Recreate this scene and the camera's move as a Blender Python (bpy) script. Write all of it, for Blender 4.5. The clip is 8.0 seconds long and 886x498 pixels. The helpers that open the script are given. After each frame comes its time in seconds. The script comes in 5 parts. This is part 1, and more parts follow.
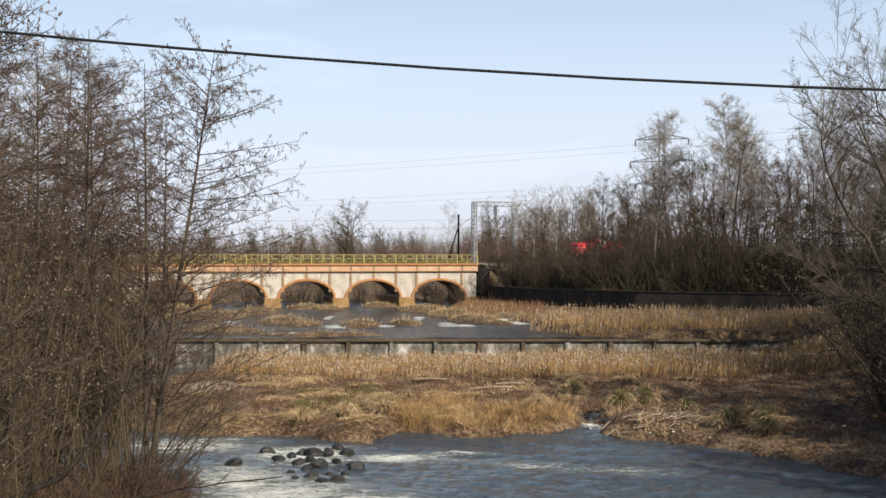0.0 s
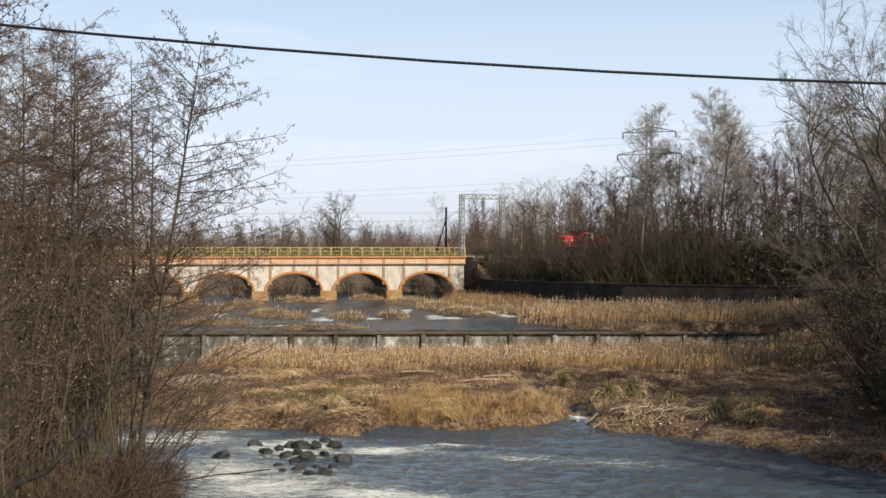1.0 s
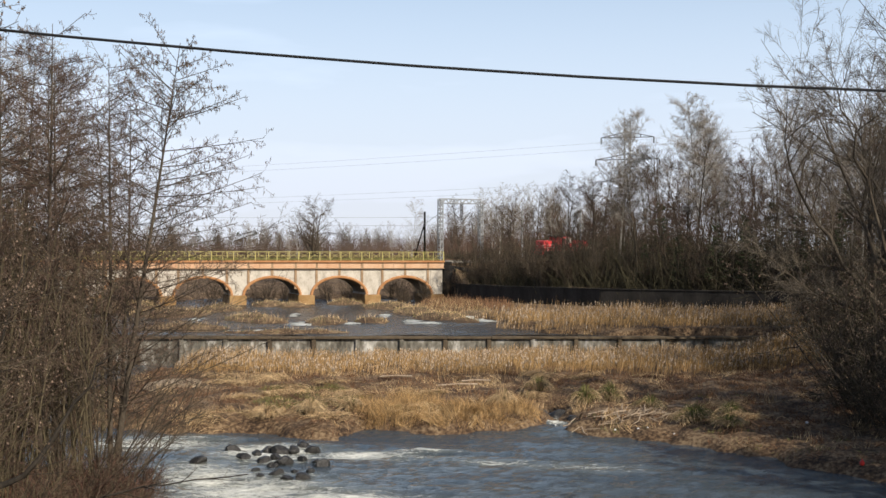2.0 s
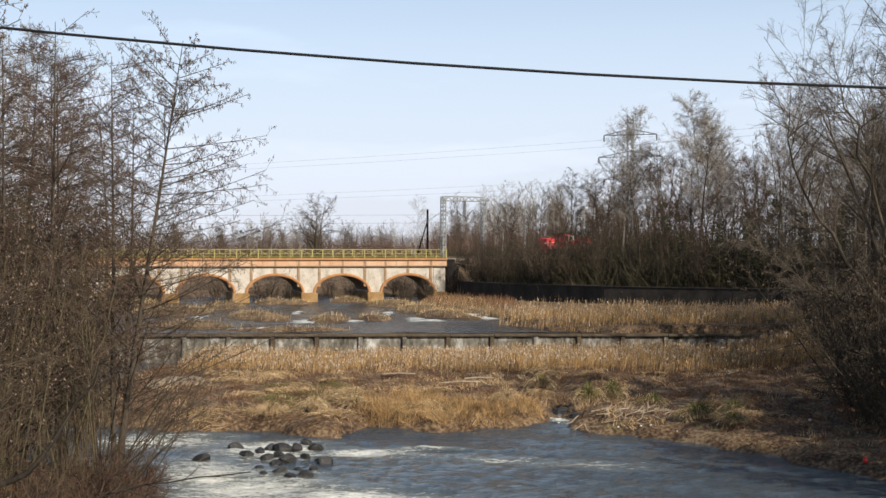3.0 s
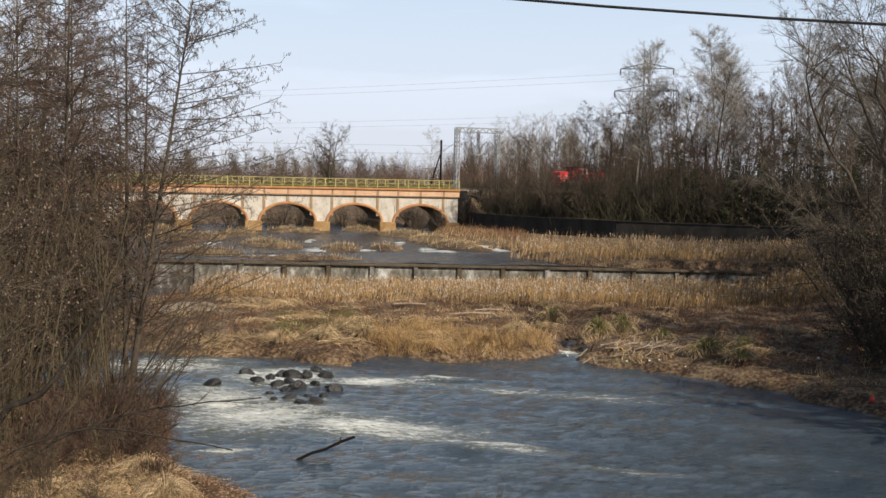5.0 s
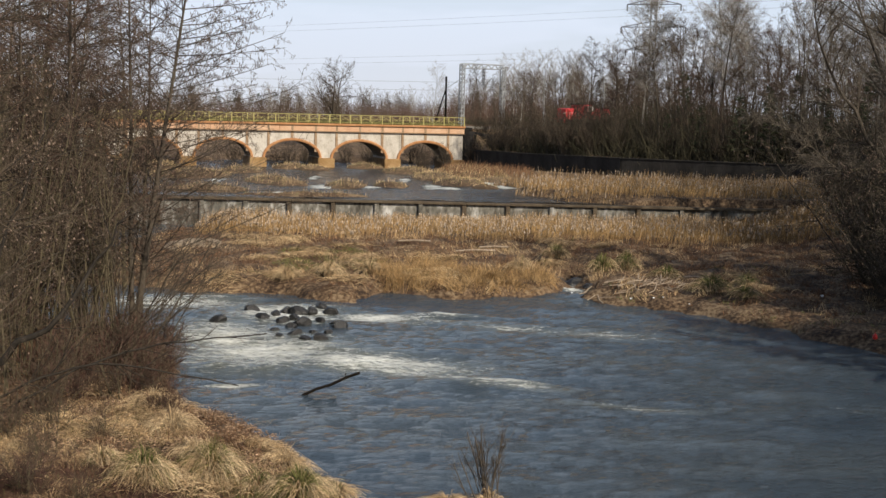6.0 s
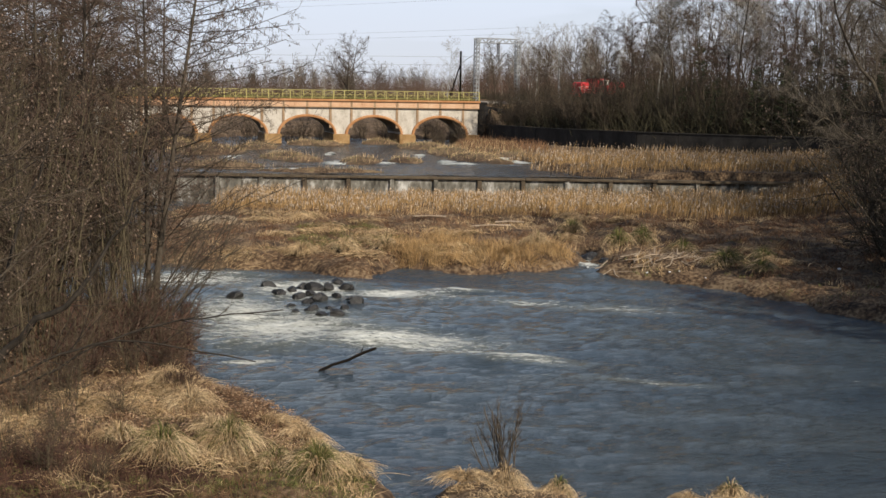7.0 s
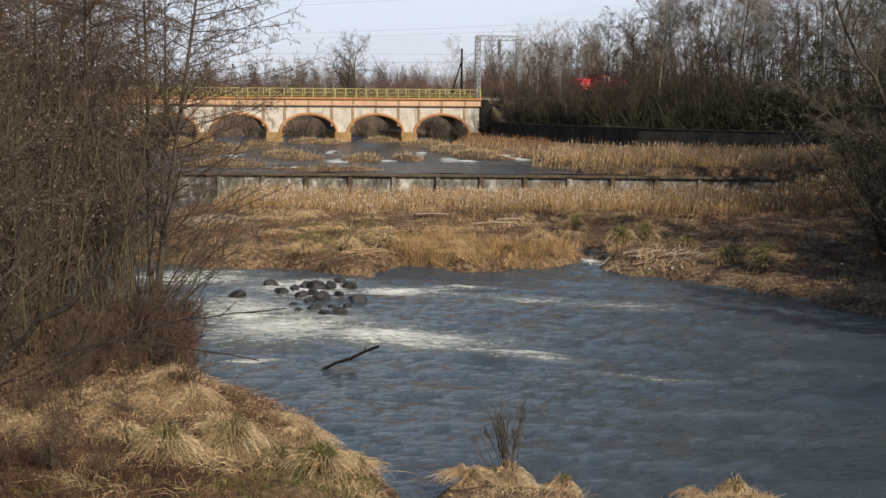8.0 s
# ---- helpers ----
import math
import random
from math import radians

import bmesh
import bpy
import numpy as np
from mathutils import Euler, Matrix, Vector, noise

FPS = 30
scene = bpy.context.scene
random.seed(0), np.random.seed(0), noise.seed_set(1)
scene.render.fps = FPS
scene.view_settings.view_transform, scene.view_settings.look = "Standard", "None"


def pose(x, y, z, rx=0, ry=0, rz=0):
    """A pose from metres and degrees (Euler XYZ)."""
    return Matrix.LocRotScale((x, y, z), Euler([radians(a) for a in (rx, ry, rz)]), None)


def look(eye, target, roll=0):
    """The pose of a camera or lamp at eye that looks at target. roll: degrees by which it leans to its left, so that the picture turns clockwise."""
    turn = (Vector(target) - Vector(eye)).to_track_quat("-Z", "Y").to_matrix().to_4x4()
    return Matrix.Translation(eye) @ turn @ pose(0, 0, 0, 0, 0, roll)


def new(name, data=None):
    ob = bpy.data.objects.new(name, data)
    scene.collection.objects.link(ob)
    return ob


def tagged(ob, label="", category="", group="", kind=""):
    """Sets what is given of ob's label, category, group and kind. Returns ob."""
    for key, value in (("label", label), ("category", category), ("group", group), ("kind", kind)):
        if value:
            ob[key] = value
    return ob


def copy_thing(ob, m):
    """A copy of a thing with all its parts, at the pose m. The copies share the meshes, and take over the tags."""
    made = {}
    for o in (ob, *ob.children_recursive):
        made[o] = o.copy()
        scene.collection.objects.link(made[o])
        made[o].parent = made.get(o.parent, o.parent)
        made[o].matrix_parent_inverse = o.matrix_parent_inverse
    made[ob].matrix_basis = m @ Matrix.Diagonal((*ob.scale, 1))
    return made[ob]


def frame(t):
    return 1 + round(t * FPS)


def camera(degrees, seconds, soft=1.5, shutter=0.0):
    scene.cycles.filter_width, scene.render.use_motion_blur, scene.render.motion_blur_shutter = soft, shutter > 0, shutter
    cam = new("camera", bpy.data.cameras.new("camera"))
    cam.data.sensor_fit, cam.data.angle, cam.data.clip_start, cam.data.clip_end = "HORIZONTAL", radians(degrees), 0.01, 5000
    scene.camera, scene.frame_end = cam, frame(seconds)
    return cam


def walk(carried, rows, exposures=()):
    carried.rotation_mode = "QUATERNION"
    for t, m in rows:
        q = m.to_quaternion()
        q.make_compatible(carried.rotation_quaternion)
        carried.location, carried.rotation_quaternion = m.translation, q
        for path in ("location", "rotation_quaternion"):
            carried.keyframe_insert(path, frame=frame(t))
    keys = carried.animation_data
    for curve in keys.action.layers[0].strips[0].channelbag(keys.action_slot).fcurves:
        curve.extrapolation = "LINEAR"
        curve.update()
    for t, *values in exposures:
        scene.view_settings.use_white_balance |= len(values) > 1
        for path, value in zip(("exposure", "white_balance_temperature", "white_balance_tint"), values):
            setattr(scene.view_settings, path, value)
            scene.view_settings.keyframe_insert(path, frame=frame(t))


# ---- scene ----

# ======== camera: a handheld turn from one spot on a high bank ========
EYE = (0.0, 0.0, 10.5)
cam = camera(38.7, 8.0)
TURNS = [  # seconds, yaw, pitch, roll
    (0.0, 0.0, 0.36, 0.0), (0.5, -0.074, 0.239, -0.059), (1.0, -0.564, 0.028, -0.004),
    (1.5, -1.01, 0.132, -0.131), (1.7, -1.33, 0.20, -0.13), (2.8, -1.67, 0.26, -0.08),
    (3.0, -1.41, 0.127, -0.063), (3.5, -0.771, -0.032, -0.23), (4.0, -0.432, -0.871, -0.34),
    (4.2, -0.44, -1.23, -0.45), (5.3, -0.939, -3.966, -1.418), (5.5, -0.963, -4.688, -1.484),
    (6.0, -0.597, -5.864, -1.303), (6.5, -0.125, -6.425, -1.301), (7.0, 0.069, -6.998, -0.888),
    (7.5, 0.051, -7.261, -0.442), (8.0, 0.127, -7.108, -0.495)]
EXPOSURES = [(0.0, 0.02), (4.0, 0.02), (5.5, -0.10), (8.0, -0.12)]
walk(cam, [(t, pose(*EYE, 90 + p, r, w)) for t, w, p, r in TURNS], EXPOSURES)

# ======== world and sun ========
SUN_DIR = Vector((0.66, -0.75, 0.60)).normalized()      # towards the sun
elev = math.asin(SUN_DIR.z)
world = bpy.data.worlds.new("sky")
scene.world = world
world.use_nodes = True
wn = world.node_tree
for n in list(wn.nodes):
    wn.nodes.remove(n)
sky = wn.nodes.new("ShaderNodeTexSky")
sky.sky_type, sky.sun_disc = "NISHITA", False
sky.sun_elevation, sky.sun_rotation = elev, math.atan2(SUN_DIR.x, SUN_DIR.y)
sky.dust_density, sky.air_density, sky.ozone_density = 1.6, 1.0, 1.6
tc = wn.nodes.new("ShaderNodeTexCoord")
mp = wn.nodes.new("ShaderNodeMapping")
mp.inputs["Scale"].default_value = (2.2, 2.2, 11.0)
cl = wn.nodes.new("ShaderNodeTexNoise")
cl.inputs["Scale"].default_value, cl.inputs["Detail"].default_value = 1.7, 6.0
cr = wn.nodes.new("ShaderNodeValToRGB")
cr.color_ramp.elements[0].position, cr.color_ramp.elements[0].color = 0.50, (0.0, 0.0, 0.0, 1)
cr.color_ramp.elements[1].position, cr.color_ramp.elements[1].color = 0.85, (0.5, 0.5, 0.5, 1)
sx = wn.nodes.new("ShaderNodeSeparateXYZ")
hz = wn.nodes.new("ShaderNodeMapRange")                 # haze thins with height
hz.interpolation_type = "SMOOTHSTEP"
hz.inputs[1].default_value, hz.inputs[2].default_value, hz.inputs[3].default_value, hz.inputs[4].default_value = 0.0, 0.42, 0.96, 0.0
ad = wn.nodes.new("ShaderNodeMath")
ad.use_clamp = True
hc = wn.nodes.new("ShaderNodeMapRange")                 # haze turns bluer with height
hc.inputs[1].default_value, hc.inputs[2].default_value = 0.0, 0.22
hm = wn.nodes.new("ShaderNodeMixRGB")
hm.inputs[1].default_value, hm.inputs[2].default_value = (7.9, 8.2, 9.0, 1), (8.3, 10.1, 12.6, 1)
mx = wn.nodes.new("ShaderNodeMixRGB")
bg = wn.nodes.new("ShaderNodeBackground")
bg.inputs["Strength"].default_value = 0.1
wo = wn.nodes.new("ShaderNodeOutputWorld")
L = wn.links.new
L(tc.outputs["Generated"], mp.inputs[0]), L(mp.outputs[0], cl.inputs["Vector"]), L(cl.outputs[0], cr.inputs[0])
L(tc.outputs["Generated"], sx.inputs[0]), L(sx.outputs[2], hz.inputs[0]), L(hz.outputs[0], ad.inputs[0]), L(cr.outputs[0], ad.inputs[1])
L(sx.outputs[2], hc.inputs[0]), L(hc.outputs[0], hm.inputs[0]), L(hm.outputs[0], mx.inputs[2])
L(ad.outputs[0], mx.inputs[0]), L(sky.outputs[0], mx.inputs[1]), L(mx.outputs[0], bg.inputs[0]), L(bg.outputs[0], wo.inputs[0])
sun = new("sun", bpy.data.lights.new("sun", "SUN"))
sun.data.energy, sun.data.angle, sun.data.color = 5.5, radians(0.6), (1.0, 0.91, 0.77)
sun.matrix_world = look(SUN_DIR * 300, (0, 0, 0))


# ======== materials ========
def mat(name, colors, scale=2.0, rough=0.85, bump=0.3, bscale=20.0, metal=0.0, stretch=(1, 1, 1), per="", spec=0.3, fine=0.35):
    """Two-scale noise over a colour ramp, with relief. per: 'object' or 'island' varies the brightness piece by piece."""
    m = bpy.data.materials.new(name)
    m.use_nodes = True
    nt = m.node_tree
    b = nt.nodes["Principled BSDF"]
    t = nt.nodes.new("ShaderNodeTexCoord")
    g = nt.nodes.new("ShaderNodeMapping")
    g.inputs["Scale"].default_value = stretch
    n1 = nt.nodes.new("ShaderNodeTexNoise")
    n1.inputs["Scale"].default_value, n1.inputs["Detail"].default_value, n1.inputs["Roughness"].default_value = scale, 7, 0.65
    n2 = nt.nodes.new("ShaderNodeTexNoise")
    n2.inputs["Scale"].default_value, n2.inputs["Detail"].default_value = bscale, 4
    r = nt.nodes.new("ShaderNodeValToRGB")
    e = r.color_ramp.elements
    while len(e) < len(colors):
        e.new(0.5)
    for i, c in enumerate(colors):
        e[i].position = 0.28 + 0.44 * i / max(1, len(colors) - 1)
        e[i].color = (*c, 1)
    add = nt.nodes.new("ShaderNodeMath")
    add.operation = "MULTIPLY_ADD"
    add.inputs[1].default_value, add.inputs[2].default_value = fine, 0.175 - fine / 2
    sm = nt.nodes.new("ShaderNodeMath")
    sm.operation = "MULTIPLY_ADD"
    sm.inputs[1].default_value = 0.75
    k = nt.links.new
    k(t.outputs["Object"], g.inputs[0]), k(g.outputs[0], n1.inputs["Vector"]), k(g.outputs[0], n2.inputs["Vector"])
    k(n2.outputs[0], add.inputs[0]), k(n1.outputs[0], sm.inputs[0]), k(add.outputs[0], sm.inputs[2])
    k(sm.outputs[0], r.inputs[0])
    last = r.outputs[0]
    if per:
        if per == "object":
            o = nt.nodes.new("ShaderNodeObjectInfo")
            rnd = o.outputs["Random"]
        else:
            o = nt.nodes.new("ShaderNodeNewGeometry")
            rnd = o.outputs["Random Per Island"]
        mr = nt.nodes.new("ShaderNodeMapRange")
        mr.inputs[3].default_value, mr.inputs[4].default_value = 0.35, 1.55
        hs = nt.nodes.new("ShaderNodeHueSaturation")
        k(rnd, mr.inputs[0]), k(mr.outputs[0], hs.inputs["Value"]), k(last, hs.inputs["Color"])
        last = hs.outputs[0]
    k(last, b.inputs["Base Color"])
    b.inputs["Roughness"].default_value, b.inputs["Metallic"].default_value = rough, metal
    b.inputs["Specular IOR Level"].default_value = spec
    if bump:
        bp = nt.nodes.new("ShaderNodeBump")
        bp.inputs["Strength"].default_value, bp.inputs["Distance"].default_value = bump, 0.05
        k(n2.outputs[0], bp.inputs["Height"]), k(bp.outputs[0], b.inputs["Normal"])
    return m


M_GROUND = mat("dead_grass_ground", [(0.014, 0.009, 0.006), (0.05, 0.030, 0.017), (0.13, 0.082, 0.046), (0.24, 0.17, 0.10)], 0.5, 0.95, 1.0, 5.0, stretch=(1, 0.8, 1), fine=0.9)
M_STRAW = mat("straw", [(0.19, 0.12, 0.055), (0.44, 0.30, 0.16), (0.62, 0.47, 0.28)], 1.5, 0.8, 0, 3.0, per="island")
M_PALE = mat("pale_sedge", [(0.22, 0.145, 0.07), (0.45, 0.315, 0.175), (0.64, 0.50, 0.31)], 1.2, 0.8, 0, 5.0, per="island")
M_REED = mat("reed", [(0.17, 0.095, 0.038), (0.31, 0.19, 0.080), (0.44, 0.30, 0.15)], 0.7, 0.8, 0, 2.0, per="island")
M_PLUME = mat("reed_plume", [(0.30, 0.22, 0.15), (0.48, 0.40, 0.32)], 2.0, 0.95, 0, 9.0, per="island")
M_LITTER = mat("brown_litter", [(0.026, 0.013, 0.008), (0.125, 0.063, 0.033), (0.27, 0.165, 0.092)], 1.4, 0.9, 0, 3.0, per="island")
M_LEAF = mat("fallen_leaf", [(0.10, 0.055, 0.03), (0.24, 0.15, 0.09), (0.38, 0.26, 0.17)], 1.4, 0.8, 0, 3.0, per="island")
M_GREEN = mat("green_grass", [(0.06, 0.078, 0.018), (0.12, 0.126, 0.036), (0.18, 0.162, 0.054)], 1.0, 0.8, 0, 5.0, per="island")
M_BARK = mat("grey_brown_bark", [(0.025, 0.019, 0.014), (0.065, 0.05, 0.036), (0.11, 0.09, 0.065)], 3.0, 0.95, 0.6, 18.0, stretch=(1, 1, 0.25))
M_TWIG = mat("brown_twig", [(0.035, 0.024, 0.015), (0.075, 0.053, 0.035), (0.12, 0.088, 0.06)], 0.4, 0.9, 0, 2.0, per="island")
M_STEM = mat("olive_stem", [(0.025, 0.020, 0.011), (0.070, 0.056, 0.031), (0.15, 0.12, 0.072)], 0.8, 0.85, 0.3, 12.0)
M_BRAMBLE = mat("bramble_cane", [(0.03, 0.014, 0.010), (0.07, 0.034, 0.024), (0.12, 0.065, 0.045)], 0.5, 0.85, 0, 3.0, per="island")
M_CATKIN = mat("catkin", [(0.08, 0.055, 0.04), (0.19, 0.135, 0.10)], 3.0, 0.9, 0, 9.0, per="island")
M_BIRCH = mat("birch_bark", [(0.03, 0.027, 0.023), (0.08, 0.072, 0.06), (0.34, 0.32, 0.285), (0.60, 0.57, 0.52)], 1.4, 0.75, 0.3, 9.0, stretch=(1, 1, 1.8))
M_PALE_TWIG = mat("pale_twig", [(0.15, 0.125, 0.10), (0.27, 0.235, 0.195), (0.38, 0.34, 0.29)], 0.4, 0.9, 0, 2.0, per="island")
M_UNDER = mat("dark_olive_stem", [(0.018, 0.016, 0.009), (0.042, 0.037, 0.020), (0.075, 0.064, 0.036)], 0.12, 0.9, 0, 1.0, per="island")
M_WILLOW_TWIG = mat("willow_twig", [(0.05, 0.040, 0.030), (0.10, 0.082, 0.062), (0.16, 0.135, 0.105)], 0.4, 0.9, 0, 2.0, per="island")
M_DARKBARK = mat("dark_bark", [(0.010, 0.008, 0.006), (0.024, 0.019, 0.014), (0.05, 0.04, 0.03)], 3.0, 0.9, 0.5, 16.0, stretch=(1, 1, 0.3))
M_RED_TWIG = mat("reddish_twig", [(0.045, 0.026, 0.018), (0.095, 0.058, 0.042), (0.14, 0.092, 0.068)], 0.4, 0.9, 0, 2.0, per="island")
M_NEEDLE = mat("pine_needles", [(0.02, 0.03, 0.012), (0.04, 0.05, 0.022), (0.06, 0.068, 0.034)], 1.2, 0.9, 0, 5.0, per="island")
M_ROCK = mat("wet_rock", [(0.006, 0.006, 0.006), (0.018, 0.017, 0.016), (0.04, 0.037, 0.034)], 2.5, 0.38, 0.8, 14.0, spec=0.5)
M_CONCRETE = mat("lime_streaked_concrete", [(0.02, 0.018, 0.014), (0.06, 0.054, 0.043), (0.20, 0.185, 0.155), (0.58, 0.56, 0.52)], 0.7, 0.9, 0.6, 3.0, stretch=(1, 1, 0.5))
M_CAP = mat("dark_weir_cap", [(0.035, 0.0266, 0.0182), (0.084, 0.063, 0.042), (0.14, 0.108, 0.07)], 0.9, 0.9, 0.6, 9.0)
# near-black base colour carries the shade lying on these walls
M_DARKWALL = mat("shade_dark_wall", [(0.010, 0.009, 0.008), (0.025, 0.022, 0.019), (0.045, 0.04, 0.035)], 0.6, 0.95, 0.5, 6.0, stretch=(1, 1, 0.4))
M_WHITE = mat("whitewashed_plaster", [(0.16, 0.14, 0.11), (0.38, 0.335, 0.275), (0.51, 0.46, 0.39), (0.60, 0.56, 0.49)], 0.9, 0.9, 0.35, 5.0, stretch=(1, 1, 0.6))
M_PEACH = mat("peach_cornice", [(0.34, 0.18, 0.10), (0.52, 0.31, 0.185), (0.60, 0.41, 0.27)], 0.4, 0.85, 0.3, 8.0, stretch=(1, 1, 0.5))
M_RUST = mat("rust_brown_band", [(0.20, 0.085, 0.035), (0.36, 0.17, 0.07), (0.46, 0.25, 0.12)], 0.8, 0.9, 0.4, 10.0)
M_STRIP = mat("brown_pilaster_strip", [(0.16, 0.10, 0.06), (0.28, 0.185, 0.11), (0.36, 0.26, 0.17)], 1.0, 0.9, 0.3, 10.0)
M_OCHRE = mat("ochre_pier_base", [(0.10, 0.065, 0.03), (0.26, 0.15, 0.06), (0.38, 0.25, 0.12)], 0.7, 0.9, 0.4, 8.0)
M_YELLOW = mat("yellow_rail_paint", [(0.34, 0.29, 0.09), (0.46, 0.40, 0.14), (0.54, 0.48, 0.20)], 2.0, 0.55, 0.1, 10.0)
M_VAULT = mat("dark_vault_masonry", [(0.07, 0.055, 0.04), (0.16, 0.125, 0.09), (0.28, 0.23, 0.17)], 0.6, 0.95, 0.5, 8.0)
M_RED = mat("red_locomotive_paint", [(0.48, 0.022, 0.028), (0.62, 0.035, 0.04), (0.68, 0.06, 0.06)], 0.7, 0.4, 0.05, 6.0, spec=0.5)
M_BLACK = mat("sooty_black_metal", [(0.012, 0.012, 0.012), (0.035, 0.032, 0.03), (0.06, 0.05, 0.045)], 3.0, 0.6, 0.2, 15.0)
M_CREAM = mat("cream_cab_paint", [(0.66, 0.60, 0.50), (0.78, 0.74, 0.66)], 1.2, 0.5, 0.05, 8.0)
M_GALV = mat("galvanised_steel", [(0.20, 0.21, 0.215), (0.32, 0.33, 0.33), (0.42, 0.42, 0.42)], 1.2, 0.55, 0.1, 12.0, metal=0.25)
M_TAR = mat("tarred_wood", [(0.004, 0.0035, 0.003), (0.014, 0.011, 0.009)], 2.0, 0.9, 0.4, 12.0, spec=0.05)
M_CABLE = mat("black_cable_sheath", [(0.005, 0.005, 0.006), (0.013, 0.013, 0.014)], 6.0, 0.75, 0.1, 40.0)
M_WIRE = mat("grey_wire", [(0.25, 0.26, 0.28), (0.36, 0.37, 0.39)], 1.0, 0.5, 0, 5.0)
M_BALLAST = mat("ballast", [(0.10, 0.085, 0.07), (0.20, 0.17, 0.14), (0.28, 0.25, 0.21)], 1.5, 0.95, 0.9, 9.0)
M_RAIL = mat("rusty_rail", [(0.10, 0.06, 0.04), (0.20, 0.13, 0.09)], 2.0, 0.6, 0.1, 15.0, metal=0.6)
M_DRIFT = mat("bleached_driftwood", [(0.14, 0.10, 0.065), (0.27, 0.205, 0.145), (0.40, 0.33, 0.25)], 1.2, 0.9, 0.3, 10.0, per="island")
M_SAND = mat("pale_sand", [(0.22, 0.16, 0.10), (0.36, 0.28, 0.19)], 0.8, 0.95, 0.4, 9.0)
M_REDPLASTIC = mat("red_plastic", [(0.55, 0.03, 0.02), (0.65, 0.05, 0.04)], 2.0, 0.4, 0.05, 6.0)
M_LITTERWHITE = mat("white_plastic", [(0.65, 0.66, 0.66), (0.80, 0.80, 0.80)], 2.0, 0.4, 0.05, 6.0)


def glass_dark():
    m = bpy.data.materials.new("cab_glass")
    m.use_nodes = True
    b = m.node_tree.nodes["Principled BSDF"]
    b.inputs["Base Color"].default_value, b.inputs["Roughness"].default_value = (0.03, 0.035, 0.04, 1), 0.06
    return m


M_GLASS = glass_dark()


def water_material(name, wave, rough, deep_a, deep_b, gloss=0.5):
    """Dark river water; the mesh's foam attribute, broken up by noise, turns it to white water."""
    m = bpy.data.materials.new(name)
    m.use_nodes = True
    nt = m.node_tree
    k = nt.links.new
    b = nt.nodes["Principled BSDF"]
    tc = nt.nodes.new("ShaderNodeTexCoord")
    at = nt.nodes.new("ShaderNodeAttribute")
    at.attribute_name = "foam"

    def noise_node(scale, detail, stretch, turn=-0.25):
        g = nt.nodes.new("ShaderNodeMapping")
        g.inputs["Scale"].default_value = stretch
        g.inputs["Rotation"].default_value = (0, 0, turn)
        n = nt.nodes.new("ShaderNodeTexNoise")
        n.inputs["Scale"].default_value, n.inputs["Detail"].default_value, n.inputs["Roughness"].default_value = scale, detail, 0.65
        n.inputs["Distortion"].default_value = 0.4
        k(tc.outputs["Object"], g.inputs[0]), k(g.outputs[0], n.inputs["Vector"])
        return n.outputs[0]

    def madd(x, mul, plus):
        f = nt.nodes.new("ShaderNodeMath")
        f.operation = "MULTIPLY_ADD"
        k(x, f.inputs[0])
        f.inputs[1].default_value = mul
        if isinstance(plus, float):
            f.inputs[2].default_value = plus
        else:
            k(plus, f.inputs[2])
        return f.outputs[0]

    def span(x, a0, a1, b0, b1):
        f = nt.nodes.new("ShaderNodeMapRange")
        f.inputs[1].default_value, f.inputs[2].default_value, f.inputs[3].default_value, f.inputs[4].default_value = a0, a1, b0, b1
        k(x, f.inputs[0])
        return f.outputs[0]

    broad, ripple, fine = noise_node(1.3, 5, (0.55, 1.5, 1)), noise_node(4.2, 6, (0.6, 1.5, 1)), noise_node(9.0, 4, (0.7, 1.3, 1), 0.4)
    patch, streak = noise_node(0.13, 3, (1, 1.6, 1)), noise_node(1.1, 7, (0.5, 2.0, 1), -0.33)
    white = span(madd(fine, 0.7, madd(ripple, 1.4, madd(streak, 1.6, at.outputs["Fac"]))), 2.34, 2.95, 0.0, 1.0)
    deep = nt.nodes.new("ShaderNodeValToRGB")
    deep.color_ramp.elements[0].position, deep.color_ramp.elements[1].position = 0.35, 0.65
    deep.color_ramp.elements[0].color, deep.color_ramp.elements[1].color = (*deep_a, 1), (*deep_b, 1)
    k(patch, deep.inputs[0])
    milky = nt.nodes.new("ShaderNodeMixRGB")                 # water full of air is paler
    milky.inputs[2].default_value = (0.17, 0.175, 0.145, 1)
    k(span(at.outputs["Fac"], 0.15, 0.75, 0.0, 0.85), milky.inputs[0]), k(deep.outputs[0], milky.inputs[1])
    mixc = nt.nodes.new("ShaderNodeMixRGB")
    mixc.inputs[2].default_value = (0.76, 0.77, 0.72, 1)
    k(white, mixc.inputs[0]), k(milky.outputs[0], mixc.inputs[1]), k(mixc.outputs[0], b.inputs["Base Color"])
    k(span(white, 0.0, 1.0, rough, 0.75), b.inputs["Roughness"])
    b.inputs["IOR"].default_value, b.inputs["Specular IOR Level"].default_value = 1.36, gloss
    height = madd(fine, 0.30, madd(ripple, 0.75, madd(broad, 0.62, 0.0)))
    bp = nt.nodes.new("ShaderNodeBump")
    bp.inputs["Distance"].default_value = wave
    k(span(patch, 0.40, 0.58, 0.6, 1.0), bp.inputs["Strength"])
    k(height, bp.inputs["Height"]), k(bp.outputs[0], b.inputs["Normal"])
    return m


M_WATER = water_material("river_water", 0.21, 0.03, (0.036, 0.050, 0.064), (0.062, 0.077, 0.088))
M_WATER_UP = water_material("upper_river_water", 0.7, 0.16, (0.040, 0.037, 0.034), (0.080, 0.074, 0.067), 0.28)


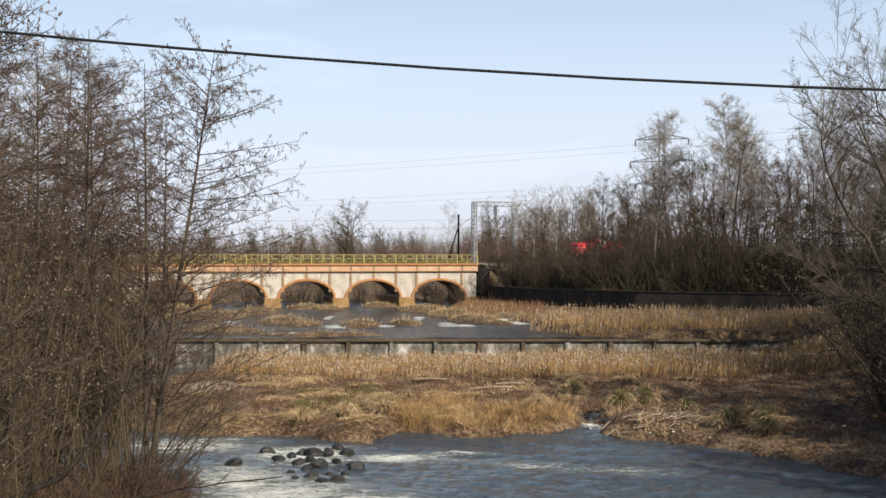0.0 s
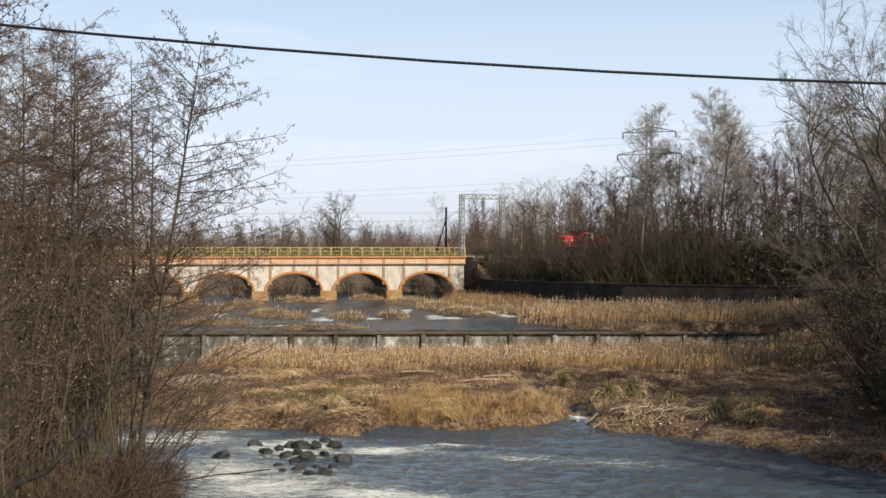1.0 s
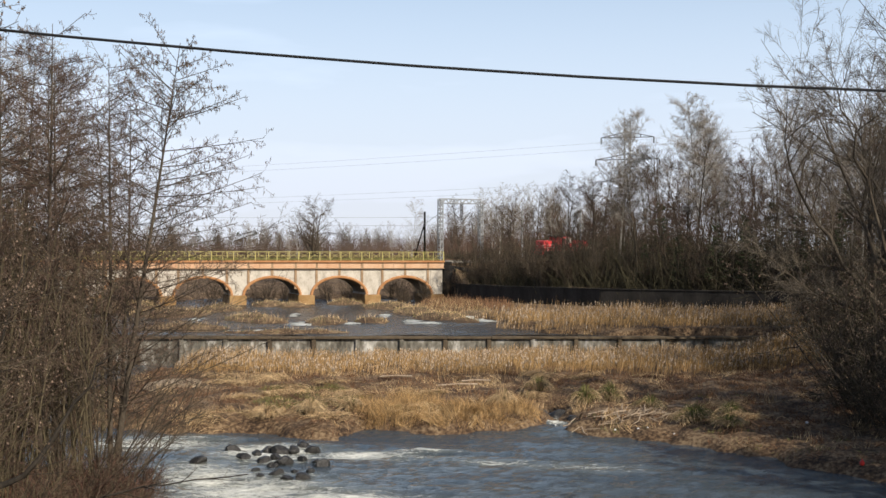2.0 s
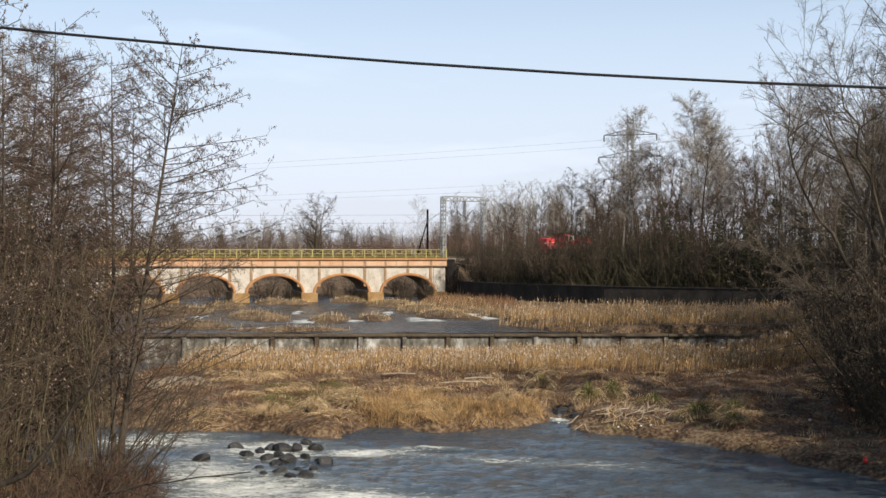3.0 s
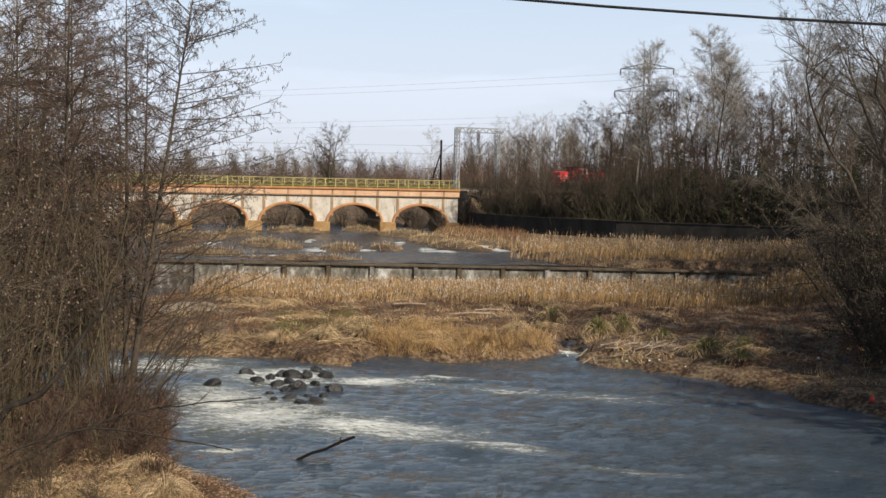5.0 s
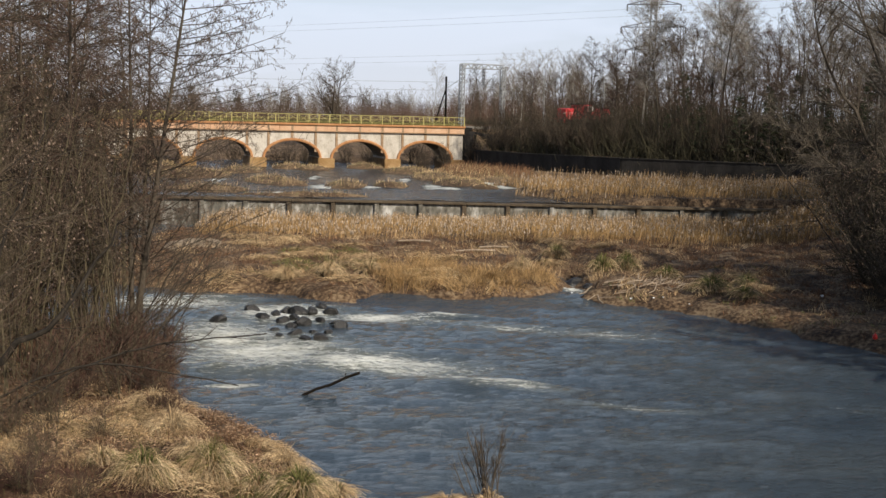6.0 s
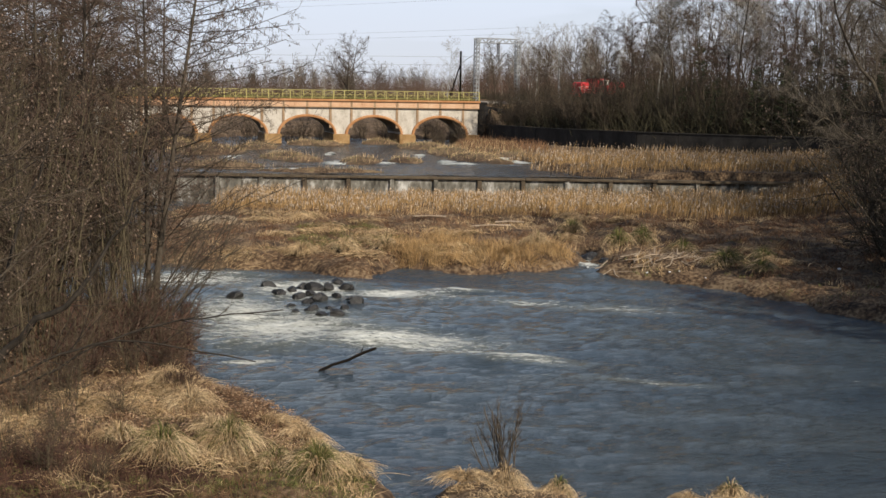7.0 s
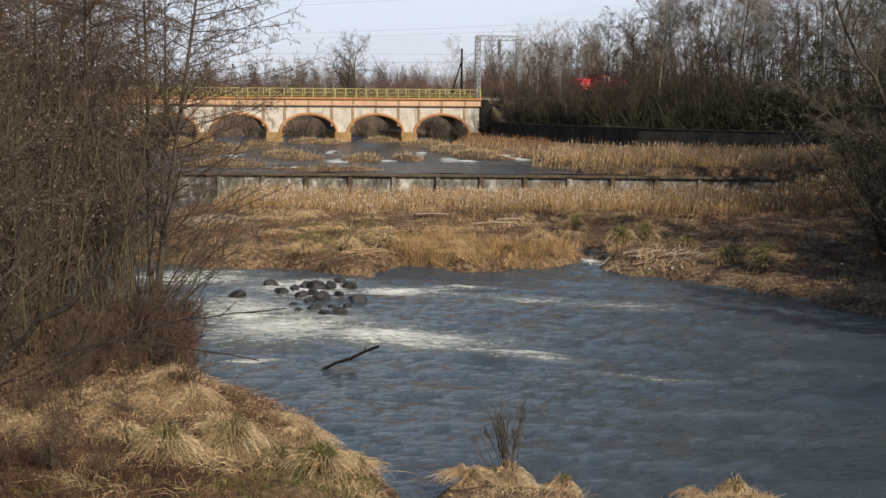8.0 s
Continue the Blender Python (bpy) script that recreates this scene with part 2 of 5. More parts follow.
# ======== mesh helpers ========
def mesh_np(name, verts, polys, material, smooth=False):
    """A mesh from a vertex array and a list of (m, k) index arrays."""
    me = bpy.data.meshes.new(name)
    verts = np.asarray(verts, np.float32)
    me.vertices.add(len(verts))
    me.vertices.foreach_set("co", verts.ravel())
    counts = np.concatenate([np.full(len(p), p.shape[1], np.int32) for p in polys])
    loops = np.concatenate([np.asarray(p, np.int32).ravel() for p in polys])
    me.loops.add(len(loops))
    me.loops.foreach_set("vertex_index", loops)
    me.polygons.add(len(counts))
    me.polygons.foreach_set("loop_start", np.concatenate([[0], np.cumsum(counts)[:-1]]).astype(np.int32))
    me.polygons.foreach_set("loop_total", counts)
    if smooth:
        me.polygons.foreach_set("use_smooth", np.ones(len(counts), bool))
    me.update(calc_edges=True)
    me.validate()
    me.materials.append(material)
    return me


class Soup:
    """Collects vertex and face arrays into one mesh."""

    def __init__(self):
        self.v, self.f, self.n = [], [], 0

    def add(self, v, f):
        self.v.append(np.asarray(v, float).reshape(-1, 3))
        self.f.append(np.asarray(f) + self.n)
        self.n += len(self.v[-1])

    def mesh(self, name, material, smooth=False):
        by = {}
        for f in self.f:
            by.setdefault(f.shape[1], []).append(f)
        return mesh_np(name, np.concatenate(self.v), [np.concatenate(x) for x in by.values()], material, smooth)


def tubes(A, k):
    """Tubes of k sides along polylines A (count, points, xyz + radius)."""
    P, r = A[..., :3], A[..., 3]
    T = np.gradient(P, axis=1)
    T /= np.linalg.norm(T, axis=2, keepdims=True) + 1e-9
    ref = np.where(np.abs(T[..., 2:3]) > 0.9, np.array([1.0, 0, 0]), np.array([0, 0, 1.0]))
    U = np.cross(T, ref)
    U /= np.linalg.norm(U, axis=2, keepdims=True) + 1e-9
    V = np.cross(T, U)
    a = np.arange(k) * 2 * math.pi / k
    ring = P[:, :, None] + r[:, :, None, None] * (np.cos(a)[:, None] * U[:, :, None] + np.sin(a)[:, None] * V[:, :, None])
    Ln, n = P.shape[:2]
    base = (np.arange(Ln) * n * k)[:, None, None] + (np.arange(n - 1) * k)[None, :, None]
    i, j = np.arange(k), (np.arange(k) + 1) % k
    q = np.stack([base + i, base + j, base + k + j, base + k + i], -1).reshape(-1, 4)
    return ring.reshape(-1, 3), q


def part(name, data, parent, label="", kind=""):
    ob = new(name, data)
    ob.parent = parent
    return tagged(ob, label=label, kind=kind)


def empty(name, at=(0, 0, 0)):
    ob = new(name)
    ob.location = at
    ob.empty_display_size = 0.2
    return ob


BOX_F = np.array([(0, 3, 2, 1), (4, 5, 6, 7), (0, 1, 5, 4), (1, 2, 6, 5), (2, 3, 7, 6), (3, 0, 4, 7)])


def box_v(x0, x1, y0, y1, z0, z1):
    return np.array([(x0, y0, z0), (x1, y0, z0), (x1, y1, z0), (x0, y1, z0), (x0, y0, z1), (x1, y0, z1), (x1, y1, z1), (x0, y1, z1)], float)


def box(name, dims, material, bevel=0.0):
    bm = bmesh.new()
    vs = [bm.verts.new(v) for v in box_v(*dims)]
    for f in BOX_F:
        bm.faces.new([vs[i] for i in f])
    if bevel:
        bmesh.ops.bevel(bm, geom=bm.edges[:], offset=bevel, segments=2, affect="EDGES", profile=0.6)
    me = bpy.data.meshes.new(name)
    bm.to_mesh(me)
    bm.free()
    me.materials.append(material)
    return me


def line_tube(points, r, k=6):
    A = np.array([[(*p, r) for p in points]], float)
    return tubes(A, k)


def tube_mesh(name, lines, r, material, k=6):
    s = Soup()
    for l in lines:
        s.add(*line_tube(l, r, k))
    return s.mesh(name, material)


def fbm(x, y, seed=0.0):
    """Cheap smooth noise in -1..1 for arrays, from rotated sines."""
    out, amp, fr = 0.0, 0.5, 1.0
    rng = np.random.RandomState(int(seed * 10) + 7)
    for _ in range(5):
        a, b, c, d = rng.uniform(0, 6.28, 4)
        out = out + amp * np.sin(fr * (x * math.cos(a) + y * math.sin(a)) + b + 1.3 * np.sin(fr * 0.7 * (x * math.sin(c) - y * math.cos(c)) + d))
        amp, fr = amp * 0.62, fr * 1.9
    return out


def inside(poly, x, y):
    """Signed distance to a polygon: positive inside."""
    d = np.full(np.shape(x), 1e9)
    s = np.zeros(np.shape(x), bool)
    n = len(poly)
    for i in range(n):
        (ax, ay), (bx, by) = poly[i], poly[(i + 1) % n]
        ex, ey = bx - ax, by - ay
        t = np.clip(((x - ax) * ex + (y - ay) * ey) / (ex * ex + ey * ey), 0, 1)
        d = np.minimum(d, np.hypot(x - ax - t * ex, y - ay - t * ey))
        if ay != by:
            s ^= ((ay > y) != (by > y)) & (x < (bx - ax) * (y - ay) / (by - ay) + ax)
    return np.where(s, d, -d)


def smooth(a, b, x):
    t = np.clip((x - a) / (b - a), 0, 1)
    return t * t * (3 - 2 * t)


# ======== the lie of the land ========
UPPER = 2.75                                             # water level above the weir
WEIR_Y = 120.0
POOL = [(-40, 78), (-18.8, 76), (-11.7, 74.3), (-8.5, 74.5), (-5.9, 71.3), (-4.3, 71.6), (-2.8, 75), (2.5, 73.4), (6, 75.5),
        (8.4, 77.5), (9.2, 84), (10.2, 84), (9.6, 75), (11.6, 72.8), (14.6, 70), (17.5, 65.7), (21, 59.4), (25, 50), (27, 36),
        (24, 22), (16, 27), (9.8, 28.6), (9.1, 31.2), (7.6, 31.9), (6.0, 31.5), (5.2, 30.4), (4.7, 28.4), (4.0, 28.8), (3.7, 31.3), (2.8, 31.6), (2.3, 31.9), (1.2, 32.7), (0.1, 32.1),
        (-0.1, 30.4), (-0.8, 28.4), (-1.4, 29.8), (-1.5, 31.8), (-1.5, 33.0),
        (-3.2, 35.3), (-3.9, 37.8), (-5.4, 41.0), (-8.7, 43.4), (-9.8, 48), (-10.7, 52.6), (-13, 58), (-20, 62), (-40, 64)]
LEFT_ARM = [(-40, 64), (-40, 78), (-34, 100), (-27, 121), (-19, 121), (-24, 100), (-22, 78), (-20, 62)]
RIVER_UP = [(-60, 119), (21, 119), (17, 122.5), (12.5, 124.5), (14, 129), (10, 133), (12.5, 138), (10.5, 143), (11.5, 148), (7.5, 153), (3, 165), (1, 185), (5, 214), (-34, 222), (-40, 200), (-34, 175), (-46, 150)]
ISLETS = [(-9.2, 142, 2.3, 4.5), (-4.3, 144.5, 2.0, 3.0), (1.2, 168, 3.4, 9), (3.9, 153.5, 3.4, 6), (-19, 149, 2.8, 5), (-23, 129.5, 4.5, 2.6), (-20.7, 190, 3, 5), (-17, 186, 2.4, 4), (-10, 196, 3, 4),
          (-11.7, 124.0, 6.5, 1.0), (-3.2, 183, 3.6, 7), (-16, 143, 2.4, 2.5), (-30, 160, 5, 8), (-26, 175, 3, 6), (6.5, 145.5, 1.6, 2.5)]
TRACK = [(-116, 174.5), (-38.7, 194.2), (4, 204.8), (11, 209), (18.5, 219), (30, 231), (60, 246), (160, 270)]
DARK_WALL = [(5.6, 202.5), (13.5, 184), (26, 170), (46, 157), (61, 138), (75, 110)]


def polyline_d(line, x, y):
    """Distance to a polyline and the side: positive to its left."""
    d, side = np.full(np.shape(x), 1e9), np.ones(np.shape(x))
    for (ax, ay), (bx, by) in zip(line[:-1], line[1:]):
        ex, ey = bx - ax, by - ay
        t = np.clip(((x - ax) * ex + (y - ay) * ey) / (ex * ex + ey * ey), 0, 1)
        dd = np.hypot(x - ax - t * ex, y - ay - t * ey)
        s = np.sign(ex * (y - ay) - ey * (x - ax))
        side = np.where(dd < d, s, side)
        d = np.minimum(d, dd)
    return d, side


def land(x, y):
    x, y = np.asarray(x, float), np.asarray(y, float)
    wob = 0.5 * fbm(x * 0.8, y * 0.8, 1)
    low = np.maximum(inside(POOL, x, y), inside(LEFT_ARM, x, y))
    d = -low + wob
    z = np.where(d > 0, 0.06 + 0.80 * (1 - np.exp(-np.maximum(d, 0) / 1.0)), np.maximum(-0.9, d * 0.45))
    z = z + smooth(0, 4, d) * (0.17 * fbm(x * 1.3, y * 1.3, 2) + 0.15 * fbm(x * 0.35, y * 0.35, 3))
    z = z + 1.3 * smooth(-12, -20, x) * smooth(60, 40, y) * smooth(0, 6, d)            # left bank climbs
    z = z + 8.2 * smooth(14, 0, y) * smooth(0, 6, d)                                     # slope below the viewpoint
    z = z + 4.0 * smooth(27, 48, x) * smooth(0, 8, d)                                  # right bank climbs
    up = -inside(RIVER_UP, x, y) + wob
    for cx, cy, rx, ry in ISLETS:
        e = (1 - np.hypot((x - cx) / rx, (y - cy) / ry)) * min(rx, ry)
        up = np.maximum(up, e + 0.35 * wob)
    zu = UPPER + np.where(up > 0, 0.05 + 0.72 * (1 - np.exp(-np.maximum(up, 0) / 1.3)) + 0.12 * fbm(x, y, 4), np.maximum(-0.8, up * 0.4))
    zu = zu + 1.2 * smooth(-45, -60, x)
    dw, side = polyline_d(DARK_WALL, x, y)
    behind = (side > 0) & (x > 5.6) & (dw > 1.1)
    shelf = 5.6 + 3.0 * smooth(0, 28, dw) + 0.3 * fbm(x * 0.4, y * 0.4, 5)
    zu = np.where(behind, shelf, np.where(x > 0, np.minimum(zu, 3.5), zu))
    t = smooth(WEIR_Y - 0.1, WEIR_Y + 0.5, y)
    z = z * (1 - t) + zu * t
    z = np.where((side > 0) & (x > 55), np.maximum(z, 5.6), z)
    dt, _ = polyline_d(TRACK, x, y)
    bank = np.minimum(9.1, 9.1 - (dt - 4.5) * 0.55)
    clear = ((x > -54) & (x < 5.4)) | ((x >= 5.4) & ((side < 0) | (x < 6.5)))
    z = np.where(clear, z, np.maximum(z, bank))
    far = smooth(215, 260, y)
    z = np.where(y > 215, z * (1 - far) + (np.maximum(z, 6.0 + 1.0 * fbm(x * 0.02, y * 0.02, 6))) * far, z)
    return z


def grid_mesh(name, xs, ys, fn, material):
    X, Y = np.meshgrid(xs, ys)
    Z = fn(X, Y)
    n, m = len(ys), len(xs)
    i = (np.arange(n - 1)[:, None] * m + np.arange(m - 1)[None]).ravel()
    return mesh_np(name, np.stack([X, Y, Z], -1).reshape(-1, 3), [np.stack([i, i + 1, i + m + 1, i + m], 1)], material, True)


def spread(*runs):
    return np.unique(np.concatenate([np.arange(a, b, s) for a, b, s in runs]))


xs = spread((-3000, -200, 200), (-200, -60, 6), (-60, -30, 1.2), (-30, 32, 0.42), (32, 60, 1.0), (60, 200, 6), (200, 3001, 200))
ys = spread((-400, 0, 40), (0, 26, 2), (26, 124, 0.42), (124, 215, 0.8), (215, 300, 5), (300, 4001, 200))
ground = tagged(new("ground", grid_mesh("ground", xs, ys, land, M_GROUND)), "brown wintry marsh ground with dead grass and leaf litter", "ground", kind="structure")


def foam_pool(x, y):
    def blob(cx, cy, rx, ry, a=0.0):
        c, s = math.cos(a), math.sin(a)
        u, v = (x - cx) * c + (y - cy) * s, -(x - cx) * s + (y - cy) * c
        return np.clip(1.15 - np.hypot(u / rx, v / ry), 0, 1)
    f = np.zeros(np.shape(x))
    for b in ((-7.5, 67, 4.5, 4.5, 0), (-9.5, 60, 3.5, 7, 0.3), (-7, 56, 5.5, 6.5, 0), (-2.6, 54.0, 7.5, 3.4, -0.35), (2.0, 50.5, 5, 1.3, -0.42), (-2.2, 66, 4.5, 2.0, -0.3),
              (-14, 70, 6, 4, 0), (4.5, 63.5, 5.5, 1.6, -0.35), (0.5, 67, 3, 0.8, -0.2), (-7.6, 48.2, 1.7, 0.45, 0.1), (8.5, 62.0, 5.0, 2.2, -0.2), (9.2, 79.5, 1.1, 3.2, 0.2), (7.5, 46, 4, 0.7, -0.3)):
        f = np.maximum(f, blob(*b) * (0.95 if b[0] < 3 or b[1] > 75 else 0.55))
    return np.maximum(f, 0.08 + 0.10 * fbm(x * 0.25, y * 0.4, 31))


def foam_up(x, y):
    f = np.zeros(np.shape(x))
    for cx, cy, rx, ry in ((-12.2, 141.5, 1.1, 4), (-11.2, 138.6, 1.9, 0.9), (-6.4, 141, 1.0, 2.2), (0.4, 146, 1.1, 4), (1.6, 140.6, 2.0, 1.5), (7.2, 152, 1.4, 3.5), (9.0, 146.5, 1.2, 2.0),
                           (-15.5, 125.4, 2.4, 1.0), (-3.0, 159, 0.7, 3.5), (-23, 132, 2.0, 0.9), (-25, 150, 0.7, 4), (-14.5, 160, 0.6, 4)):
        f = np.maximum(f, np.clip(1.6 - np.hypot((x - cx) / rx, (y - cy) / ry), 0, 1.15))
    return f


def water_sheet(name, xs, ys, level, foam, wave, material, label):
    me = grid_mesh(name, xs, ys, lambda x, y: level + foam(x, y) * 0.26 * fbm(x * 0.7, y * 1.0, 9) + wave * fbm(x * 0.8, y * 1.3, 8) + 0.5 * wave * fbm(x * 1.2, y * 1.7, 12), material)
    co = np.empty(len(me.vertices) * 3, np.float32)
    me.vertices.foreach_get("co", co)
    co = co.reshape(-1, 3)
    me.attributes.new("foam", "FLOAT", "POINT").data.foreach_set("value", foam(co[:, 0], co[:, 1]).astype(np.float32))
    return tagged(new(name, me), label, "water", kind="structure")


water_sheet("water", np.arange(-42, 40, 0.25), spread((18, 90, 0.22), (90, 120.2, 0.8)), 0.0, foam_pool, 0.075, M_WATER, "dark rippled river pool with white rapids")
water_sheet("water_upper", np.arange(-70, 40, 0.5), np.arange(120.4, 270, 0.6), UPPER, foam_up, 0.06, M_WATER_UP, "grey upper river with small white riffles")


# ======== concrete weir wall across the river ========
def weir():
    w = tagged(empty("weir_wall", (0, WEIR_Y, 0)), "long low concrete weir wall with lime streaks and a dark cap", "weir", kind="structure")
    rng = random.Random(4)
    x = -42.0
    while x < 44:
        n = min(4.15, 44.0 - x)
        part("panel", box("panel", (x + 0.02, x + n - 0.42, -0.30 + rng.uniform(-0.03, 0.03), 0.35, -0.6, 2.46), M_CONCRETE, 0.03), w)
        part("buttress", box("buttress", (x + n - 0.40, x + n, -0.52, 0.35, -0.6, 2.44), M_CAP if rng.random() < 0.5 else M_CONCRETE, 0.05), w)
        part("cap_slab", box("cap_slab", (x + 0.01, x + n - 0.01, -0.62 + rng.uniform(-0.05, 0.03), 0.75, 2.47, 2.72 + rng.uniform(-0.03, 0.03)), M_CAP, 0.05), w)
        x += 4.15
    return w


weir()


# ======== retaining wall on the shaded bank, the shade put into its colour ===
def dark_wall():
    w = tagged(empty("retaining_wall"), "retaining wall coloured near black to stand for the shade of the woods", "wall", kind="structure")
    for (ax, ay), (bx, by) in zip(DARK_WALL[:-1], DARK_WALL[1:]):
        n = math.hypot(bx - ax, by - ay)
        turn = pose(ax, ay, 0, 0, 0, math.degrees(math.atan2(by - ay, bx - ax)))
        step = n / max(1, round(n / 6))
        k = 0.0
        while k < n - 0.1:
            part("panel", box("panel", (k, k + step - 0.03, -0.25, 0.35, 2.0, 5.76), M_DARKWALL, 0.03), w).matrix_basis = turn
            part("coping", box("coping", (k, k + step - 0.02, -0.36, 0.5, 5.765, 5.9), M_DARKWALL, 0.03), w).matrix_basis = turn
            k += step
    return w


dark_wall()

# ======== arched railway bridge ========
BY0, BY1 = 200.0, 209.5                                  # near and far face
PIERS = [-58.4, -47.9, -37.4, -26.95, -16.5, -6.1, 4.5]
SKEW = pose(5.3, 200, 0, 0, 0, 14) @ pose(-5.3, -200, 0)   # the bridge runs at an angle to the view
DECK, CORNICE, SPRING, CROWN, HALF = 9.5, 8.2, 4.1, 6.75, 4.15


def arch_z(u, extra=0.0):
    a, b = HALF + extra, CROWN - SPRING + extra
    return SPRING + b * math.sqrt(max(0.0, 1 - (u / a) ** 2))


def bridge():
    br = tagged(empty("railway_bridge", (0, 0, 0)), "old whitewashed arched railway bridge with peach cornice over the river", "bridge")
    br.matrix_basis = SKEW
    n = 24
    for a, b in zip(PIERS[:-1], PIERS[1:]):
        c = (a + b) / 2
        us = [HALF * math.sin(math.pi * (i / n - 0.5)) for i in range(n + 1)]
        # spandrel: front and back skins above the arch, with the vault between
        for y in (BY0, BY1):
            s = Soup()
            low = [(c + u, y, arch_z(u)) for u in us]
            top = [(c + u, y, CORNICE) for u in us]
            v = np.array(low + top)
            i = np.arange(n)
            s.add(v, np.stack([i, i + 1, i + n + 2, i + n + 1], 1) if y == BY0 else np.stack([i, i + n + 1, i + n + 2, i + 1], 1))
            part("spandrel", s.mesh("spandrel", M_WHITE), br)
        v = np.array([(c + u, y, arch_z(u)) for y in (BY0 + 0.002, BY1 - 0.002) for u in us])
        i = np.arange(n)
        # vault browner and darker than the outer faces
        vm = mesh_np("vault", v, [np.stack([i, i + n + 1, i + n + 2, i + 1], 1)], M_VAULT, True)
        part("vault", vm, br, "dark vault")
        # raised arch ring
        v, f = [], []
        for k, u in enumerate(us):
            t = math.pi * (k / n - 0.5)
            for e, y in ((0.0, BY0 - 0.14), (0.42, BY0 - 0.14), (0.42, BY0 + 0.01), (0.0, BY0 + 0.01)):
                v.append((c + (HALF + e) * math.sin(t), y, SPRING + (CROWN - SPRING + e) * math.cos(t)))
        for k in range(n):
            for q in range(4):
                f.append((4 * k + q, 4 * k + 4 + q, 4 * k + 4 + (q + 1) % 4, 4 * k + (q + 1) % 4))
        part("arch_ring", mesh_np("arch_ring", np.array(v), [np.array(f)], M_RUST), br, "rust-brown arch ring")
        part("pilaster_strip", box("pilaster_strip", (c - 0.2, c + 0.2, BY0 - 0.10, BY0 + 0.01, CROWN + 0.45, CORNICE - 0.01), M_STRIP, 0.02), br)
    for k, x in enumerate(PIERS):
        last = k == len(PIERS) - 1
        hw = (PIERS[1] - PIERS[0]) / 2 - HALF
        x0, x1 = x - hw - 0.08, x + (0.85 if last else hw + 0.08)
        part("pier", box("pier", (x0 + 0.08, x1 - 0.08, BY0 + 0.0, BY1, 1.5, CORNICE), M_WHITE), br)
        part("pier_base", box("pier_base", (x0 - 0.12, x1 + 0.12, BY0 - 0.6, BY1 + 0.4, 1.4, SPRING + 0.1), M_OCHRE, 0.2), br, "ochre cutwater block")
        for u in ((-1.62,) if last else (-1.62, 1.62)):
            part("pilaster_strip", box("pilaster_strip", (x + u - 0.19, x + u + 0.19, BY0 - 0.12, BY0 + 0.01, SPRING + 1.0, CORNICE - 0.01), M_STRIP, 0.02), br)
    x0, x1 = PIERS[0] - 2, 5.45
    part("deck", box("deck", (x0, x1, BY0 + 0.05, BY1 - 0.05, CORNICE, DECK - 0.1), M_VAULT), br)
    x = x0
    while x < x1 - 0.1:                                   # cornice in bays
        n_ = min(5.24, x1 - x)
        part("cornice_beam", box("cornice_beam", (x + 0.01, x + n_ - 0.01, BY0 - 0.34, BY0 + 0.2, CORNICE + 0.12, DECK - 0.32), M_PEACH, 0.04), br, "peach-painted beam")
        x += 5.24
    part("cornice_moulding", box("cornice_moulding", (x0, x1, BY0 - 0.42, BY0 + 0.2, CORNICE, CORNICE + 0.115), M_STRIP, 0.02), br)
    part("cornice_ledge", box("cornice_ledge", (x0, x1 + 0.1, BY0 - 0.62, BY0 + 0.4, DECK - 0.315, DECK), M_RUST, 0.04), br, "rusty brown ledge")
    for u in PIERS:
        for w in (-1.62, 1.62, 5.22):
            if u + w < 5.2:
                part("bracket", box("bracket", (u + w - 0.15, u + w + 0.15, BY0 - 0.40, BY0, CORNICE + 0.12, DECK - 0.33), M_STRIP, 0.02), br)
    # abutment on the shaded side, in the wall colour that holds the shade
    wing = [(5.5, BY0 + 0.3, 8.9), (9.0, BY0 - 1.6, 8.3), (13.5, BY0 - 3.6, 6.4), (16.5, BY0 - 5.0, 5.1)]
    for (ax, ay, az), (bx, by, bz) in zip(wing[:-1], wing[1:]):
        n_, k = Vector((by - ay, ax - bx, 0)).normalized() * 0.3, Vector((0, 0, 1))
        v = [(ax, ay, 1.5), (bx, by, 1.5), (bx - n_.x * 2, by - n_.y * 2, 1.5), (ax - n_.x * 2, ay - n_.y * 2, 1.5),
             (ax, ay, az), (bx, by, bz), (bx - n_.x * 2, by - n_.y * 2, bz), (ax - n_.x * 2, ay - n_.y * 2, az)]
        part("wing_wall", mesh_np("wing_wall", np.array(v), [BOX_F], M_DARKWALL), br, "wing wall in the same shade-darkened colour")
    part("abutment", box("abutment", (5.4, 7.0, BY0 + 0.5, BY1, 1.5, DECK - 0.2), M_DARKWALL, 0.1), br)
    return br


bridge()


